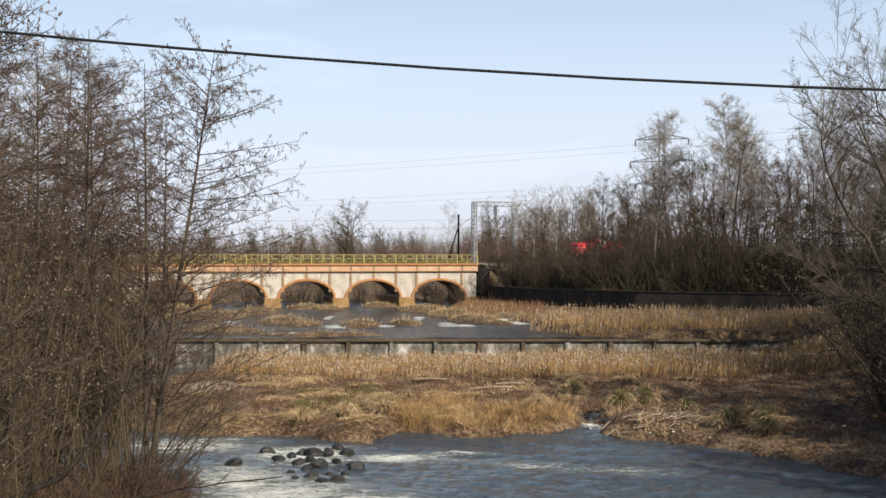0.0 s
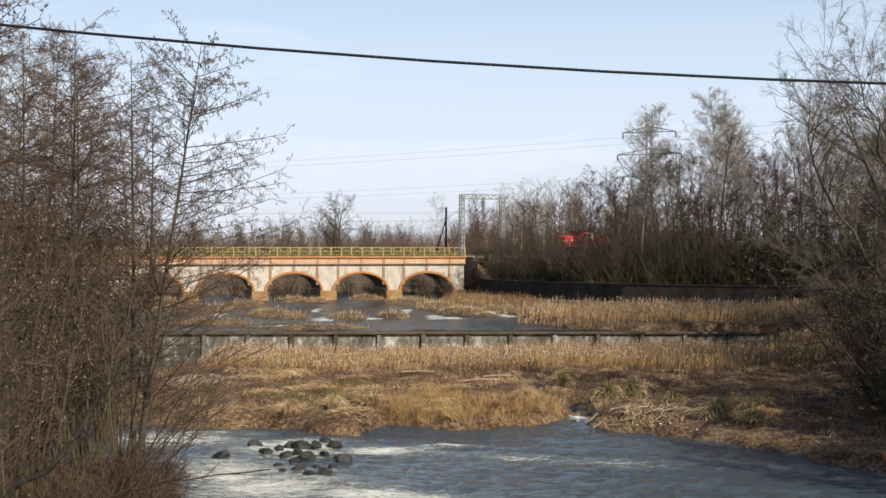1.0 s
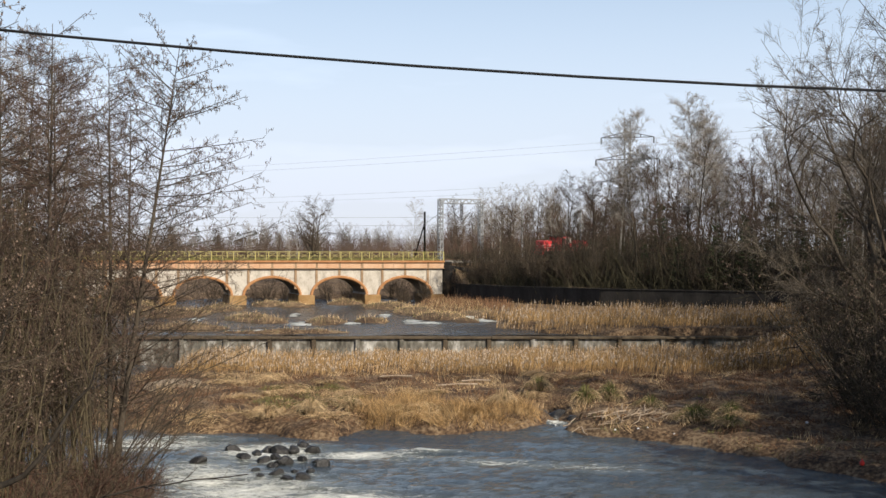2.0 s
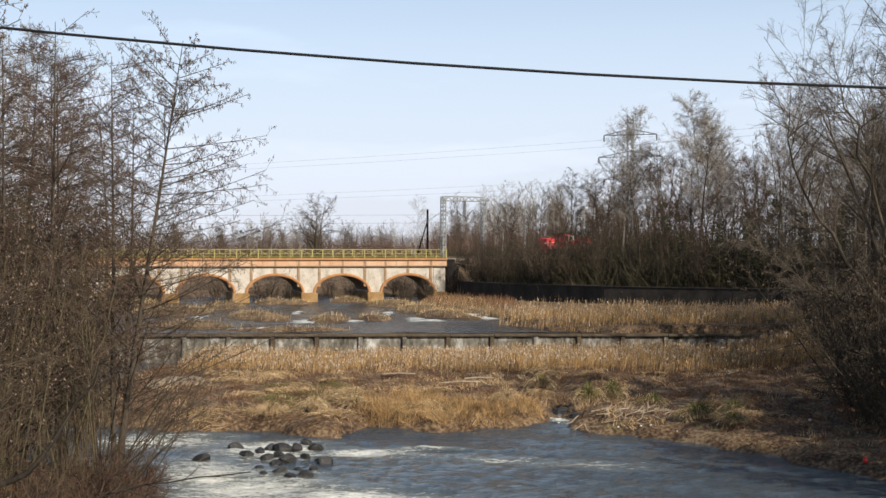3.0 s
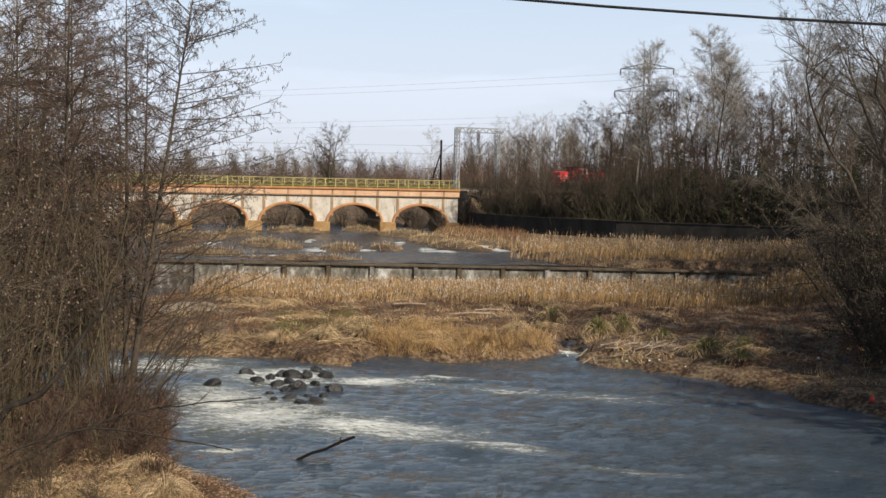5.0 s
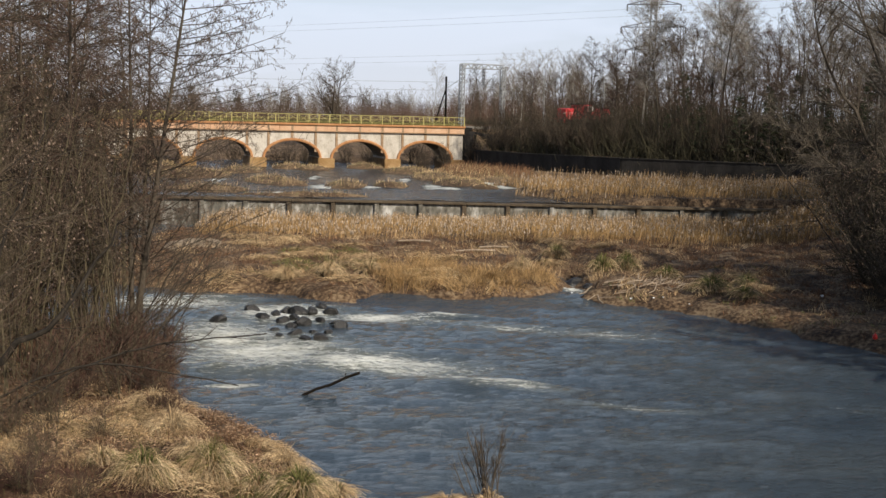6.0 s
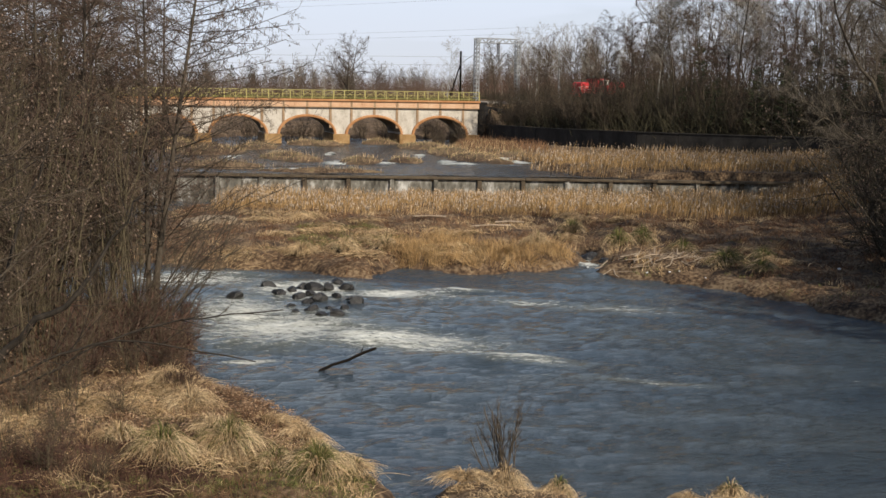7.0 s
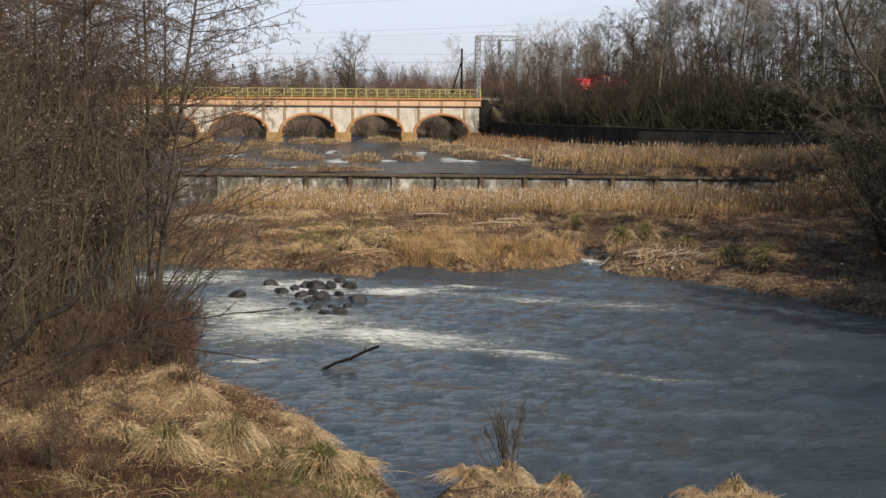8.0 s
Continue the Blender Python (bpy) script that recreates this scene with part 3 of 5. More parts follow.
def railing(y, x0, x1):
    r = tagged(empty("railing", (0, y, DECK)), "yellow painted steel bridge railing with bowed infill", "railing", "bridge railings")
    r.matrix_basis = SKEW @ pose(0, y, DECK)
    post = box("post", (-0.06, 0.06, -0.06, 0.06, 0, 1.35), M_YELLOW, 0.015)
    thin = box("baluster", (-0.03, 0.03, -0.03, 0.03, 0, 1.28), M_YELLOW)
    bay = 3.3
    arc = [(bay * i / 12, 0, 0.25 + 0.9 * abs(math.cos(math.pi * i / 12)) ** 1.2) for i in range(13)]
    bow = tube_mesh("bow", [arc], 0.022, M_YELLOW, 5)
    rail = tube_mesh("handrail", [[(0, 0, 1.33), (bay, 0, 1.33)]], 0.045, M_YELLOW)
    mid = tube_mesh("midrail", [[(0, 0, 0.72), (bay, 0, 0.72)]], 0.022, M_YELLOW)
    low = tube_mesh("lower_rail", [[(0, 0, 0.2), (bay, 0, 0.2)]], 0.025, M_YELLOW)
    x = x0
    while x < x1 - 0.5:
        for nm, me, u in (("post", post, 0), ("baluster", thin, bay / 2), ("bow", bow, 0), ("handrail", rail, 0), ("midrail", mid, 0), ("lower_rail", low, 0)):
            part(nm, me, r).location = (x + u, 0, 0)
        x += bay
    part("post", post, r).location = (x, 0, 0)
    return r


railing(BY0 - 0.25, -60.6 - 0.0, 5.4)
railing(BY1 - 0.2, -60.6, 5.4)


def track():
    tr = tagged(empty("railway_track"), "ballasted single railway track with rusty rails", "track", kind="structure")
    pts = []
    for (ax, ay), (bx, by) in zip(TRACK[:-1], TRACK[1:]):
        for k in range(8):
            pts.append((ax + (bx - ax) * k / 8, ay + (by - ay) * k / 8))
    P = np.array(pts + [TRACK[-1]], float)
    for _ in range(6):
        P[1:-1] = 0.25 * P[:-2] + 0.5 * P[1:-1] + 0.25 * P[2:]
    T = np.gradient(P, axis=0)
    T /= np.linalg.norm(T, axis=1, keepdims=True)
    N = np.stack([-T[:, 1], T[:, 0]], 1)
    prof = [(-2.6, 9.0), (-1.8, 9.52), (1.8, 9.52), (2.6, 9.0)]
    v = np.array([[(*(p + n * u), z) for u, z in prof] for p, n in zip(P, N)]).reshape(-1, 3)
    f = [(4 * i + q, 4 * i + q + 1, 4 * i + q + 5, 4 * i + q + 4) for i in range(len(P) - 1) for q in range(3)]
    part("ballast_bed", mesh_np("ballast_bed", v, [np.array(f)], M_BALLAST), tr)
    for u in (-0.75, 0.75):
        part("rail", tube_mesh("rail", [[(*(p + n * u), 9.66) for p, n in zip(P, N)]], 0.08, M_RAIL, 4), tr)
    return tr


track()


# ======== red shunting locomotive past the bridge ========
def locomotive():
    lo = tagged(empty("locomotive"), "red diesel shunting locomotive with cream cab panel on the track", "locomotive")
    def hood(name, x0, x1, w, z0, z1):
        b = bmesh.new()
        vs = [b.verts.new(v) for v in box_v(x0, x1, -w, w, z0, z1)]
        for f in BOX_F:
            b.faces.new([vs[i] for i in f])
        top = [e for e in b.edges if all(v.co.z > z1 - 0.01 for v in e.verts)]
        bmesh.ops.bevel(b, geom=top, offset=0.28, segments=4, affect="EDGES", profile=0.5)
        me = bpy.data.meshes.new(name)
        b.to_mesh(me)
        b.free()
        me.materials.append(M_RED)
        return me
    part("underframe", box("underframe", (-6.6, 6.6, -1.4, 1.4, 1.0, 1.35), M_BLACK, 0.05), lo)
    part("long_hood", hood("long_hood", 0.9, 6.0, 1.0, 1.35, 3.35), lo)
    part("short_hood", hood("short_hood", -6.0, -1.9, 1.0, 1.35, 3.25), lo)
    cab = part("cab", hood("cab", -1.9, 0.9, 1.42, 1.35, 3.95), lo)
    roof = part("roof", box("roof", (-2.25, 1.2, -1.5, 1.5, 3.96, 4.12), M_BLACK, 0.06), lo, "dark cab roof")
    part("cab_panel", box("cab_panel", (-0.6, 0.86, -1.47, -1.43, 2.75, 3.75), M_CREAM, 0.01), cab, "cream side panel")
    part("window", box("window", (-1.65, -0.75, -1.47, -1.43, 2.75, 3.6), M_GLASS, 0.01), cab)
    part("window", box("window", (-0.35, 0.45, -1.50, -1.475, 2.95, 3.55), M_GLASS, 0.005), cab)
    part("exhaust", box("exhaust", (2.4, 2.9, -0.25, 0.25, 3.3, 3.75), M_BLACK, 0.05), lo)
    for x in (1.3, 2.5, 3.7, 4.9):
        part("hood_door", box("hood_door", (x, x + 1.0, -1.03, -1.003, 1.6, 2.9), M_RED, 0.01), lo)
    for x in (-5.6, -4.4, -3.2):
        part("hood_door", box("hood_door", (x, x + 1.0, -1.03, -1.003, 1.6, 2.8), M_RED, 0.01), lo)
    for x0, x1 in ((-6.5, -2.0), (1.0, 6.5)):
        for z in (2.0, 2.45):
            part("handrail", tube_mesh("handrail", [[(x0, -1.36, z), (x1, -1.36, z)]], 0.035, M_CREAM), lo)
        k = x0
        while k <= x1 + 0.01:
            part("stanchion", tube_mesh("stanchion", [[(k, -1.36, 1.35), (k, -1.36, 2.45)]], 0.03, M_CREAM), lo)
            k += (x1 - x0) / 4
    for x in (-6.75, 6.6):
        part("buffer_beam", box("buffer_beam", (x, x + 0.15, -1.4, 1.4, 0.7, 1.35), M_RED, 0.03), lo)
        for y in (-0.88, 0.88):
            e = -0.5 if x < 0 else 0.65
            part("buffer", tube_mesh("buffer", [[(x + 0.07, y, 1.0), (x + e, y, 1.0)]], 0.2, M_BLACK, 12), lo)
    part("fuel_tank", box("fuel_tank", (-1.2, 1.2, -1.2, 1.2, 0.35, 1.0), M_BLACK, 0.1), lo)
    for x in (-4.6, -2.5, 2.5, 4.6):
        for y in (-0.75, 0.75):
            part("wheel", tube_mesh("wheel", [[(x, y - 0.07, 0.5), (x, y + 0.07, 0.5)]], 0.5, M_BLACK, 20), lo)
    for x in (-3.55, 3.55):
        part("bogie_frame", box("bogie_frame", (x - 1.9, x + 1.9, -1.05, -0.9, 0.35, 0.85), M_BLACK, 0.05), lo)
    for x in (-6.05, 6.05):
        for y in (-0.6, 0.6):
            part("headlight", tube_mesh("headlight", [[(x - 0.06, y, 2.3), (x + 0.06, y, 2.3)]], 0.14, M_CREAM, 10), lo)
    return lo


locomotive().matrix_basis = pose(27.8, 228.8, 9.74, 0, 0, 42)


# ======== catenary portal, pole and wires ========
def lattice(a, b, w, bays, u, v):
    """Four corner chords from a to b, w apart along u and v, with zigzag lacing."""
    a, b, u, v = (np.array(q, float) for q in (a, b, u, v))
    lines = []
    cs = [(-1, -1), (1, -1), (1, 1), (-1, 1)]
    for i, j in cs:
        o = (u * i + v * j) * w / 2
        lines.append([a + o, b + o])
    for q in range(4):
        o, o2 = ((u * i + v * j) * w / 2 for i, j in (cs[q], cs[(q + 1) % 4]))
        for k in range(bays):
            p, n = a + (b - a) * k / bays, a + (b - a) * (k + 1) / bays
            lines.append([p + (o if k % 2 else o2), n + (o2 if k % 2 else o)])
    return lines


def gantry():
    g = tagged(empty("catenary_portal"), "galvanised lattice catenary portal spanning the railway track", "catenary portal")
    a, b = np.array((5.05, 203.5)), np.array((11.9, 210.0))
    u = (b - a) / np.linalg.norm(b - a)
    U, V, Z = (*u, 0), (-u[1], u[0], 0), (0, 0, 1)
    for p, top in ((a, 19.15), (b, 19.75)):
        part("mast", tube_mesh("mast", lattice((*p, 5.0), (*p, 19.4), 0.6, 22, U, V), 0.07, M_GALV, 4), g)
    part("crossbeam", tube_mesh("crossbeam", lattice((*a, 19.1), (*b, 19.25), 0.7, 12, V, Z), 0.07, M_GALV, 4), g)
    m = (a + b) / 2 + u * 0.2
    part("drop_arm", tube_mesh("drop_arm", lattice((*m, 19.0), (*m, 16.0), 0.3, 6, U, V), 0.035, M_BLACK, 4), g)
    for e in (-1, 1):
        q = m + u * e * 1.9
        part("stay", tube_mesh("stay", [[(*m, 15.5), (*(m + u * e * 0.9), 16.6), (*q, 17.4)]], 0.055, M_BLACK, 5), g)
        part("stay", tube_mesh("stay", [[(*q, 16.9), (*(m + u * e * 3.1), 14.6)]], 0.03, M_GALV, 5), g)
    return g


gantry()


def tarred_pole():
    t = tagged(empty("wooden_pole", (2.6, 211, 0)), "dark tarred wooden pole with a leaning brace beside the bridge", "pole")
    part("post", tube_mesh("post", [[(0, 0, 5), (0, 0, 17.6)]], 0.18, M_TAR, 10), t)
    part("brace", tube_mesh("brace", [[(-2.0, 0.3, 9), (-0.05, 0.1, 15.5)]], 0.11, M_TAR, 8), t)
    part("stay_arm", tube_mesh("stay_arm", [[(0, -0.2, 15.6), (3.0, -4, 17.6)]], 0.045, M_GALV, 6), t)
    part("stay_arm", tube_mesh("stay_arm", [[(0, -0.2, 14.4), (3.0, -4, 14.8)]], 0.04, M_GALV, 6), t)
    return t


tarred_pole()


def mast(x, y, h, r):
    t = tagged(empty("steel_mast", (x, y, 5)), "pale slender steel catenary mast among the trees", "mast", "far masts")
    part("shaft", tube_mesh("shaft", [[(0, 0, 0), (0, 0, h)]], r, M_GALV, 8), t)
    part("bracket", tube_mesh("bracket", [[(0, 0, h - 1), (-1.8, 0, h - 0.3)]], 0.06, M_GALV, 6), t)
    return t


mast(20.0, 223, 13.2, 0.16)
mast(32.5, 238, 14.0, 0.16)


def wire(name, a, b, sag, r, material, label):
    pts = []
    for i in range(41):
        k = i / 40
        p = Vector(a).lerp(Vector(b), k)
        p.z -= sag * 4 * k * (1 - k)
        pts.append(tuple(p))
    return tagged(new(name, tube_mesh(name, [pts], r, material, 8)), label, "wire")


wire("overhead_cable", (-30, 11, 18.02), (30, 11, 14.07), 3.9, 0.0125, M_CABLE, "black sagging overhead cable strung across the river")
for k, (za, zb) in enumerate(((17.5, 37.5), (17.0, 36.0), (13.5, 29.0), (13.2, 27.5))):
    wire("power_line", (-260, 330, za + 10), (120, 215, zb), 5.0, 0.018, M_WIRE, "thin grey power line far over the railway")
for k, z in enumerate((15.3, 16.6)):
    wire("catenary_wire", (-136, 171, z), (8.5, 206.8, z), 0.6, 0.025, M_WIRE, "thin catenary wire over the bridge track")


def pylon():
    p = tagged(empty("transmission_pylon", (41.5, 239, 0)), "slender grey lattice transmission pylon behind the birches", "pylon")
    X, Y = (0.957, -0.29, 0), (0.29, 0.957, 0)
    part("tower", tube_mesh("tower", lattice((0, 0, 5), (0, 0, 36.5), 1.1, 26, X, Y), 0.06, M_GALV, 4), p)
    for z, w in ((32.8, 5.0), (28.6, 6.0), (24.4, 5.0)):
        for e in (-1, 1):
            end = (X[0] * w * e, X[1] * w * e, z)
            part("cross_arm", tube_mesh("cross_arm", [[(0, 0, z), end], [(0, 0, z + 1.1), end], [(X[0] * w * e * 0.5, X[1] * w * e * 0.5, z), (X[0] * w * e * 0.5, X[1] * w * e * 0.5, z + 0.55)]], 0.07, M_BLACK, 4), p)
            part("insulator", tube_mesh("insulator", [[end, (end[0], end[1], z - 1.2)]], 0.12, M_BLACK, 6), p)
    return p


pylon()


# ======== plants ========
def unit(v):
    return v / (np.linalg.norm(v, axis=-1, keepdims=True) + 1e-9)


def limbs(rng, P, D, length, r0, r1, n, wobble, lift):
    """Polylines of n points from starts P along D."""
    out = np.empty((len(P), n, 4))
    p, d = P.copy(), unit(D)
    for i in range(n):
        out[:, i, :3] = p
        out[:, i, 3] = r0 + (r1 - r0) * i / (n - 1)
        d = unit(d + wobble * rng.normal(size=d.shape) + np.array([0, 0, lift]))
        p = p + d * (length / (n - 1))[:, None]
    return out


def shoots(rng, A, m, tmin, angle, ratio, taper, plen, n, wobble, lift, rr, tip, tmax=1.0, even=False, belly=0.0):
    """m children on each polyline of A. even: regular whorls; belly: a crown widest in its middle."""
    cnt, pts = A.shape[:2]
    i = np.repeat(np.arange(cnt), m)
    k = rng.uniform(0, 1, len(i))
    if even:
        k = np.clip((np.tile(np.arange(m), cnt) + rng.uniform(0, 1, len(i))) / m, 0, 1)
    t = (tmin + (tmax - tmin) * k) * (pts - 1)
    a = np.minimum(t.astype(int), pts - 2)
    f = (t - a)[:, None]
    lo, hi = A[i, a], A[i, a + 1]
    P = lo * (1 - f) + hi * f
    T = unit((hi - lo)[:, :3])
    side = unit(np.cross(T, rng.normal(size=T.shape)))
    ang = np.radians(angle) * rng.uniform(0.7, 1.25, len(i))[:, None]
    D = np.cos(ang) * T + np.sin(ang) * side
    length = plen[i] * ratio * (1 - taper * t / (pts - 1)) * rng.uniform(0.78 if even else 0.55, 1.1 if even else 1.2, len(i))
    length = length * (1 - belly + belly * np.sin(math.pi * (0.12 + 0.83 * k)))
    r = np.minimum(rr, P[:, 3] * 0.75)
    return limbs(rng, P[:, :3], D, length, r, np.full(len(i), tip), n, wobble, lift), length


def bits(rng, A, m, size, stretch):
    """Small four-sided bodies (catkins, tufts) hanging along polylines."""
    cnt, pts = A.shape[:2]
    i = np.repeat(np.arange(cnt), m)
    t = rng.uniform(0.35, 1, len(i)) * (pts - 1)
    a = np.minimum(t.astype(int), pts - 2)
    f = (t - a)[:, None]
    c = (A[i, a] * (1 - f) + A[i, a + 1] * f)[:, :3]
    s = size * rng.uniform(0.6, 1.4, (len(i), 1))
    lean = rng.normal(size=(len(i), 3)) * 0.25 * s * stretch
    v = np.stack([c, c + s * np.array([1, 0, 0]) - [0, 0, 1] * s * stretch * 0.5, c + s * np.array([-0.5, 0.87, 0]) - [0, 0, 1] * s * stretch * 0.5,
                  c + s * np.array([-0.5, -0.87, 0]) - [0, 0, 1] * s * stretch * 0.5, c - [0, 0, 1] * s * stretch + lean], 1)
    b = (np.arange(len(i)) * 5)[:, None]
    f = np.concatenate([b + q for q in ([0, 1, 2], [0, 2, 3], [0, 3, 1], [4, 2, 1], [4, 3, 2], [4, 1, 3])])
    return v.reshape(-1, 3), f


def tree(name, label, seed, height, r, spec, bark, twig, lean=(0, 0), catkins=0, stems=1, spread_=0.0, crook=0.02, category="tree", csize=0.03, cstretch=2.6, base_r=0.3, guides=None):
    """A bare tree: trunk (and first limbs) and a crown of fine twigs. spec: rows for shoots()."""
    rng = np.random.RandomState(seed)
    top = tagged(empty(name), label, category)
    P = np.zeros((stems, 3))
    if stems > 1:
        P[:, :2] = rng.normal(size=(stems, 2)) * base_r
    D = np.tile(np.array([lean[0], lean[1], 1.0]), (stems, 1))
    D[:, :2] += rng.normal(size=(stems, 2)) * spread_
    ln = height * rng.uniform(0.65 if stems > 1 else 1, 1.05, stems)
    rad = r * rng.uniform(0.6 if stems > 1 else 1, 1.1, stems)
    A = limbs(rng, P, D, ln, rad, np.full(stems, 0.012), 14, crook, 0.01)
    if guides:                                            # stems that follow given bends
        A = np.empty((len(guides), 14, 4))
        for q, (pts, r0) in enumerate(guides):
            pts = np.array(pts, float)
            u, v = np.linspace(0, 1, 14), np.linspace(0, 1, len(pts))
            for c in range(3):
                A[q, :, c] = np.interp(u, v, pts[:, c])
                A[q, 1:-1, c] = 0.25 * A[q, :-2, c] + 0.5 * A[q, 1:-1, c] + 0.25 * A[q, 2:, c] + rng.normal(size=12) * 0.8 * r0
            A[q, :, 3] = r0 + (0.02 - r0) * u
        ln = np.linalg.norm(np.diff(A[:, :, :3], axis=1), axis=2).sum(1)
    elif stems == 1:
        A[:, 0, 3] *= 1.35
    wood, fine = Soup(), Soup()
    wood.add(*tubes(A, 7))
    cur, cl = A, ln
    for lv, row in enumerate(spec):
        cur, cl = shoots(rng, cur, plen=cl, **row)
        (wood if lv == 0 else fine).add(*tubes(cur, 4 if lv == 0 else 3))
    part("trunk", wood.mesh("trunk", bark, True), top)
    crown = part("crown", fine.mesh("crown", twig), top)
    if catkins:
        s = Soup()
        s.add(*bits(rng, cur, catkins, csize, cstretch))
        part("catkin_tuft", s.mesh("catkin_tuft", M_CATKIN), crown, "hanging brown catkins", "stuff")
    return top


def row(m, tmin, angle, ratio, taper, n, wobble, lift, rr, tip, tmax=1.0, even=False, belly=0.0):
    return dict(m=m, tmin=tmin, angle=angle, ratio=ratio, taper=taper, n=n, wobble=wobble, lift=lift, rr=rr, tip=tip, tmax=tmax, even=even, belly=belly)


ALDER = [row(70, 0.14, 70, 0.30, 0.72, 7, 0.03, 0.014, 0.024, 0.010, 0.99, True), row(10, 0.06, 46, 0.38, 0.35, 3, 0.07, 0.0, 0.011, 0.007), row(4, 0.1, 48, 0.55, 0.3, 2, 0.12, -0.05, 0.008, 0.005)]
TALL_ALDER = [row(104, 0.15, 68, 0.54, 0.82, 9, 0.016, 0.012, 0.024, 0.009, 0.97, True), row(12, 0.12, 44, 0.20, 0.35, 3, 0.06, 0.0, 0.011, 0.007, 1.0, True), row(5, 0.15, 48, 0.5, 0.3, 2, 0.12, -0.1, 0.008, 0.005)]
SCRUB = [row(9, 0.10, 42, 0.36, 0.5, 5, 0.09, 0.02, 0.018, 0.009), row(6, 0.15, 44, 0.5, 0.4, 3, 0.12, 0.0, 0.010, 0.007), row(2, 0.2, 45, 0.55, 0.4, 2, 0.15, 0.0, 0.008, 0.006)]
POLES = [row(12, 0.2, 40, 0.20, 0.4, 4, 0.09, 0.03, 0.014, 0.008), row(5, 0.15, 44, 0.5, 0.4, 3, 0.12, 0.0, 0.009, 0.006)]
OVERHANG = [row(9, 0.25, 40, 0.26, 0.5, 5, 0.09, 0.03, 0.016, 0.007), row(5, 0.15, 44, 0.45, 0.4, 3, 0.12, 0.02, 0.008, 0.005)]
BUSH = [row(9, 0.12, 40, 0.36, 0.5, 3, 0.12, 0.03, 0.03, 0.012), row(6, 0.15, 45, 0.5, 0.4, 2, 0.15, 0.0, 0.016, 0.008)]
FAR = [row(26, 0.22, 50, 0.30, 0.45, 4, 0.08, 0.05, 0.045, 0.016, 0.98, False, 0.4), row(9, 0.15, 46, 0.46, 0.4, 2, 0.12, 0.02, 0.018, 0.010), row(6, 0.1, 46, 0.6, 0.3, 2, 0.15, 0.0, 0.011, 0.006)]
DISTANT = [row(24, 0.2, 44, 0.32, 0.5, 3, 0.06, 0.06, 0.04, 0.016, 0.98, False, 0.4), row(14, 0.1, 44, 0.5, 0.4, 2, 0.12, 0.02, 0.018, 0.008)]
BIRCH = [row(72, 0.30, 58, 0.26, 0.25, 6, 0.06, 0.02, 0.04, 0.014, 0.99, True, 0.65), row(14, 0.1, 46, 0.42, 0.35, 3, 0.12, -0.02, 0.016, 0.009), row(10, 0.1, 50, 0.6, 0.3, 2, 0.15, -0.15, 0.011, 0.006)]
WOOD_BIRCH = [row(34, 0.30, 54, 0.27, 0.3, 4, 0.06, 0.03, 0.04, 0.016, 0.99, True, 0.6), row(9, 0.1, 46, 0.45, 0.35, 2, 0.12, -0.02, 0.018, 0.010), row(5, 0.1, 50, 0.6, 0.3, 2, 0.15, -0.12, 0.014, 0.008)]
BIG_WILLOW = [row(22, 0.34, 42, 0.23, 0.30, 8, 0.06, 0.035, 0.045, 0.014, 1.0, True), row(15, 0.12, 44, 0.42, 0.4, 4, 0.09, 0.03, 0.022, 0.010), row(9, 0.1, 46, 0.6, 0.4, 3, 0.16, 0.02, 0.009, 0.005)]
OAK = [row(16, 0.3, 58, 0.42, 0.3, 7, 0.10, 0.05, 0.10, 0.02, 1.0, True, 0.4), row(10, 0.15, 46, 0.42, 0.4, 5, 0.12, 0.02, 0.03, 0.010), row(8, 0.15, 44, 0.5, 0.4, 2, 0.12, 0.0, 0.014, 0.008)]
WILLOW = [row(14, 0.25, 36, 0.50, 0.45, 8, 0.08, 0.03, 0.08, 0.02), row(9, 0.2, 42, 0.42, 0.4, 5, 0.10, 0.03, 0.025, 0.009), row(8, 0.2, 40, 0.48, 0.4, 2, 0.12, 0.02, 0.012, 0.007)]


def stand(src, places, sc=(0.85, 1.15), seed=1, group=""):
    """Copies of src at x, y places, turned and scaled; src itself takes the first."""
    rng = random.Random(seed)
    if group:
        src["group"] = group
    for i, q in enumerate(places):
        x, y = q[:2]
        k = q[2] if len(q) > 2 else rng.uniform(*sc)
        m = pose(x, y, float(land(x, y)) - 0.1, 0, 0, rng.uniform(0, 360))
        if i == 0:
            src.matrix_basis = m @ Matrix.Scale(k, 4)
        else:
            ob = copy_thing(src, m)
            ob.scale = (k, k, k)


# the bank of alders beside the pool
a1 = tree("alder_tree", "tall slender bare alder hung with catkins on the river bank", 11, 18.4, 0.15, TALL_ALDER, M_BARK, M_TWIG, lean=(0.15, 0), catkins=2, crook=0.012, csize=0.013, cstretch=7.0)
a1.matrix_basis = pose(-12.2, 52, float(land(-12.2, 52)) - 0.1)
a2 = tree("alder_tree", "tall bare alder with reddish twigs on the river bank", 12, 18.5, 0.13, ALDER, M_BARK, M_RED_TWIG, lean=(0.05, 0.02), catkins=1, crook=0.012, csize=0.014, cstretch=6.0)
stand(a2, [(-14.6, 50, 1.0), (-16.9, 52, 0.97), (-12.9, 55, 0.98), (-18.5, 47, 0.95), (-20.5, 54, 1.0), (-23, 58, 1.1), (-16.5, 60, 1.05), (-15.6, 56, 1.0), (-14.0, 61, 1.0), (-19.6, 50, 1.0), (-21.5, 60, 1.1)], group="bank alders")
a3 = tree("alder_tree", "bare grey alder in the bank thicket", 13, 17.0, 0.11, ALDER, M_STEM, M_TWIG, lean=(-0.04, 0.03), catkins=1, crook=0.02, csize=0.014, cstretch=6.0)
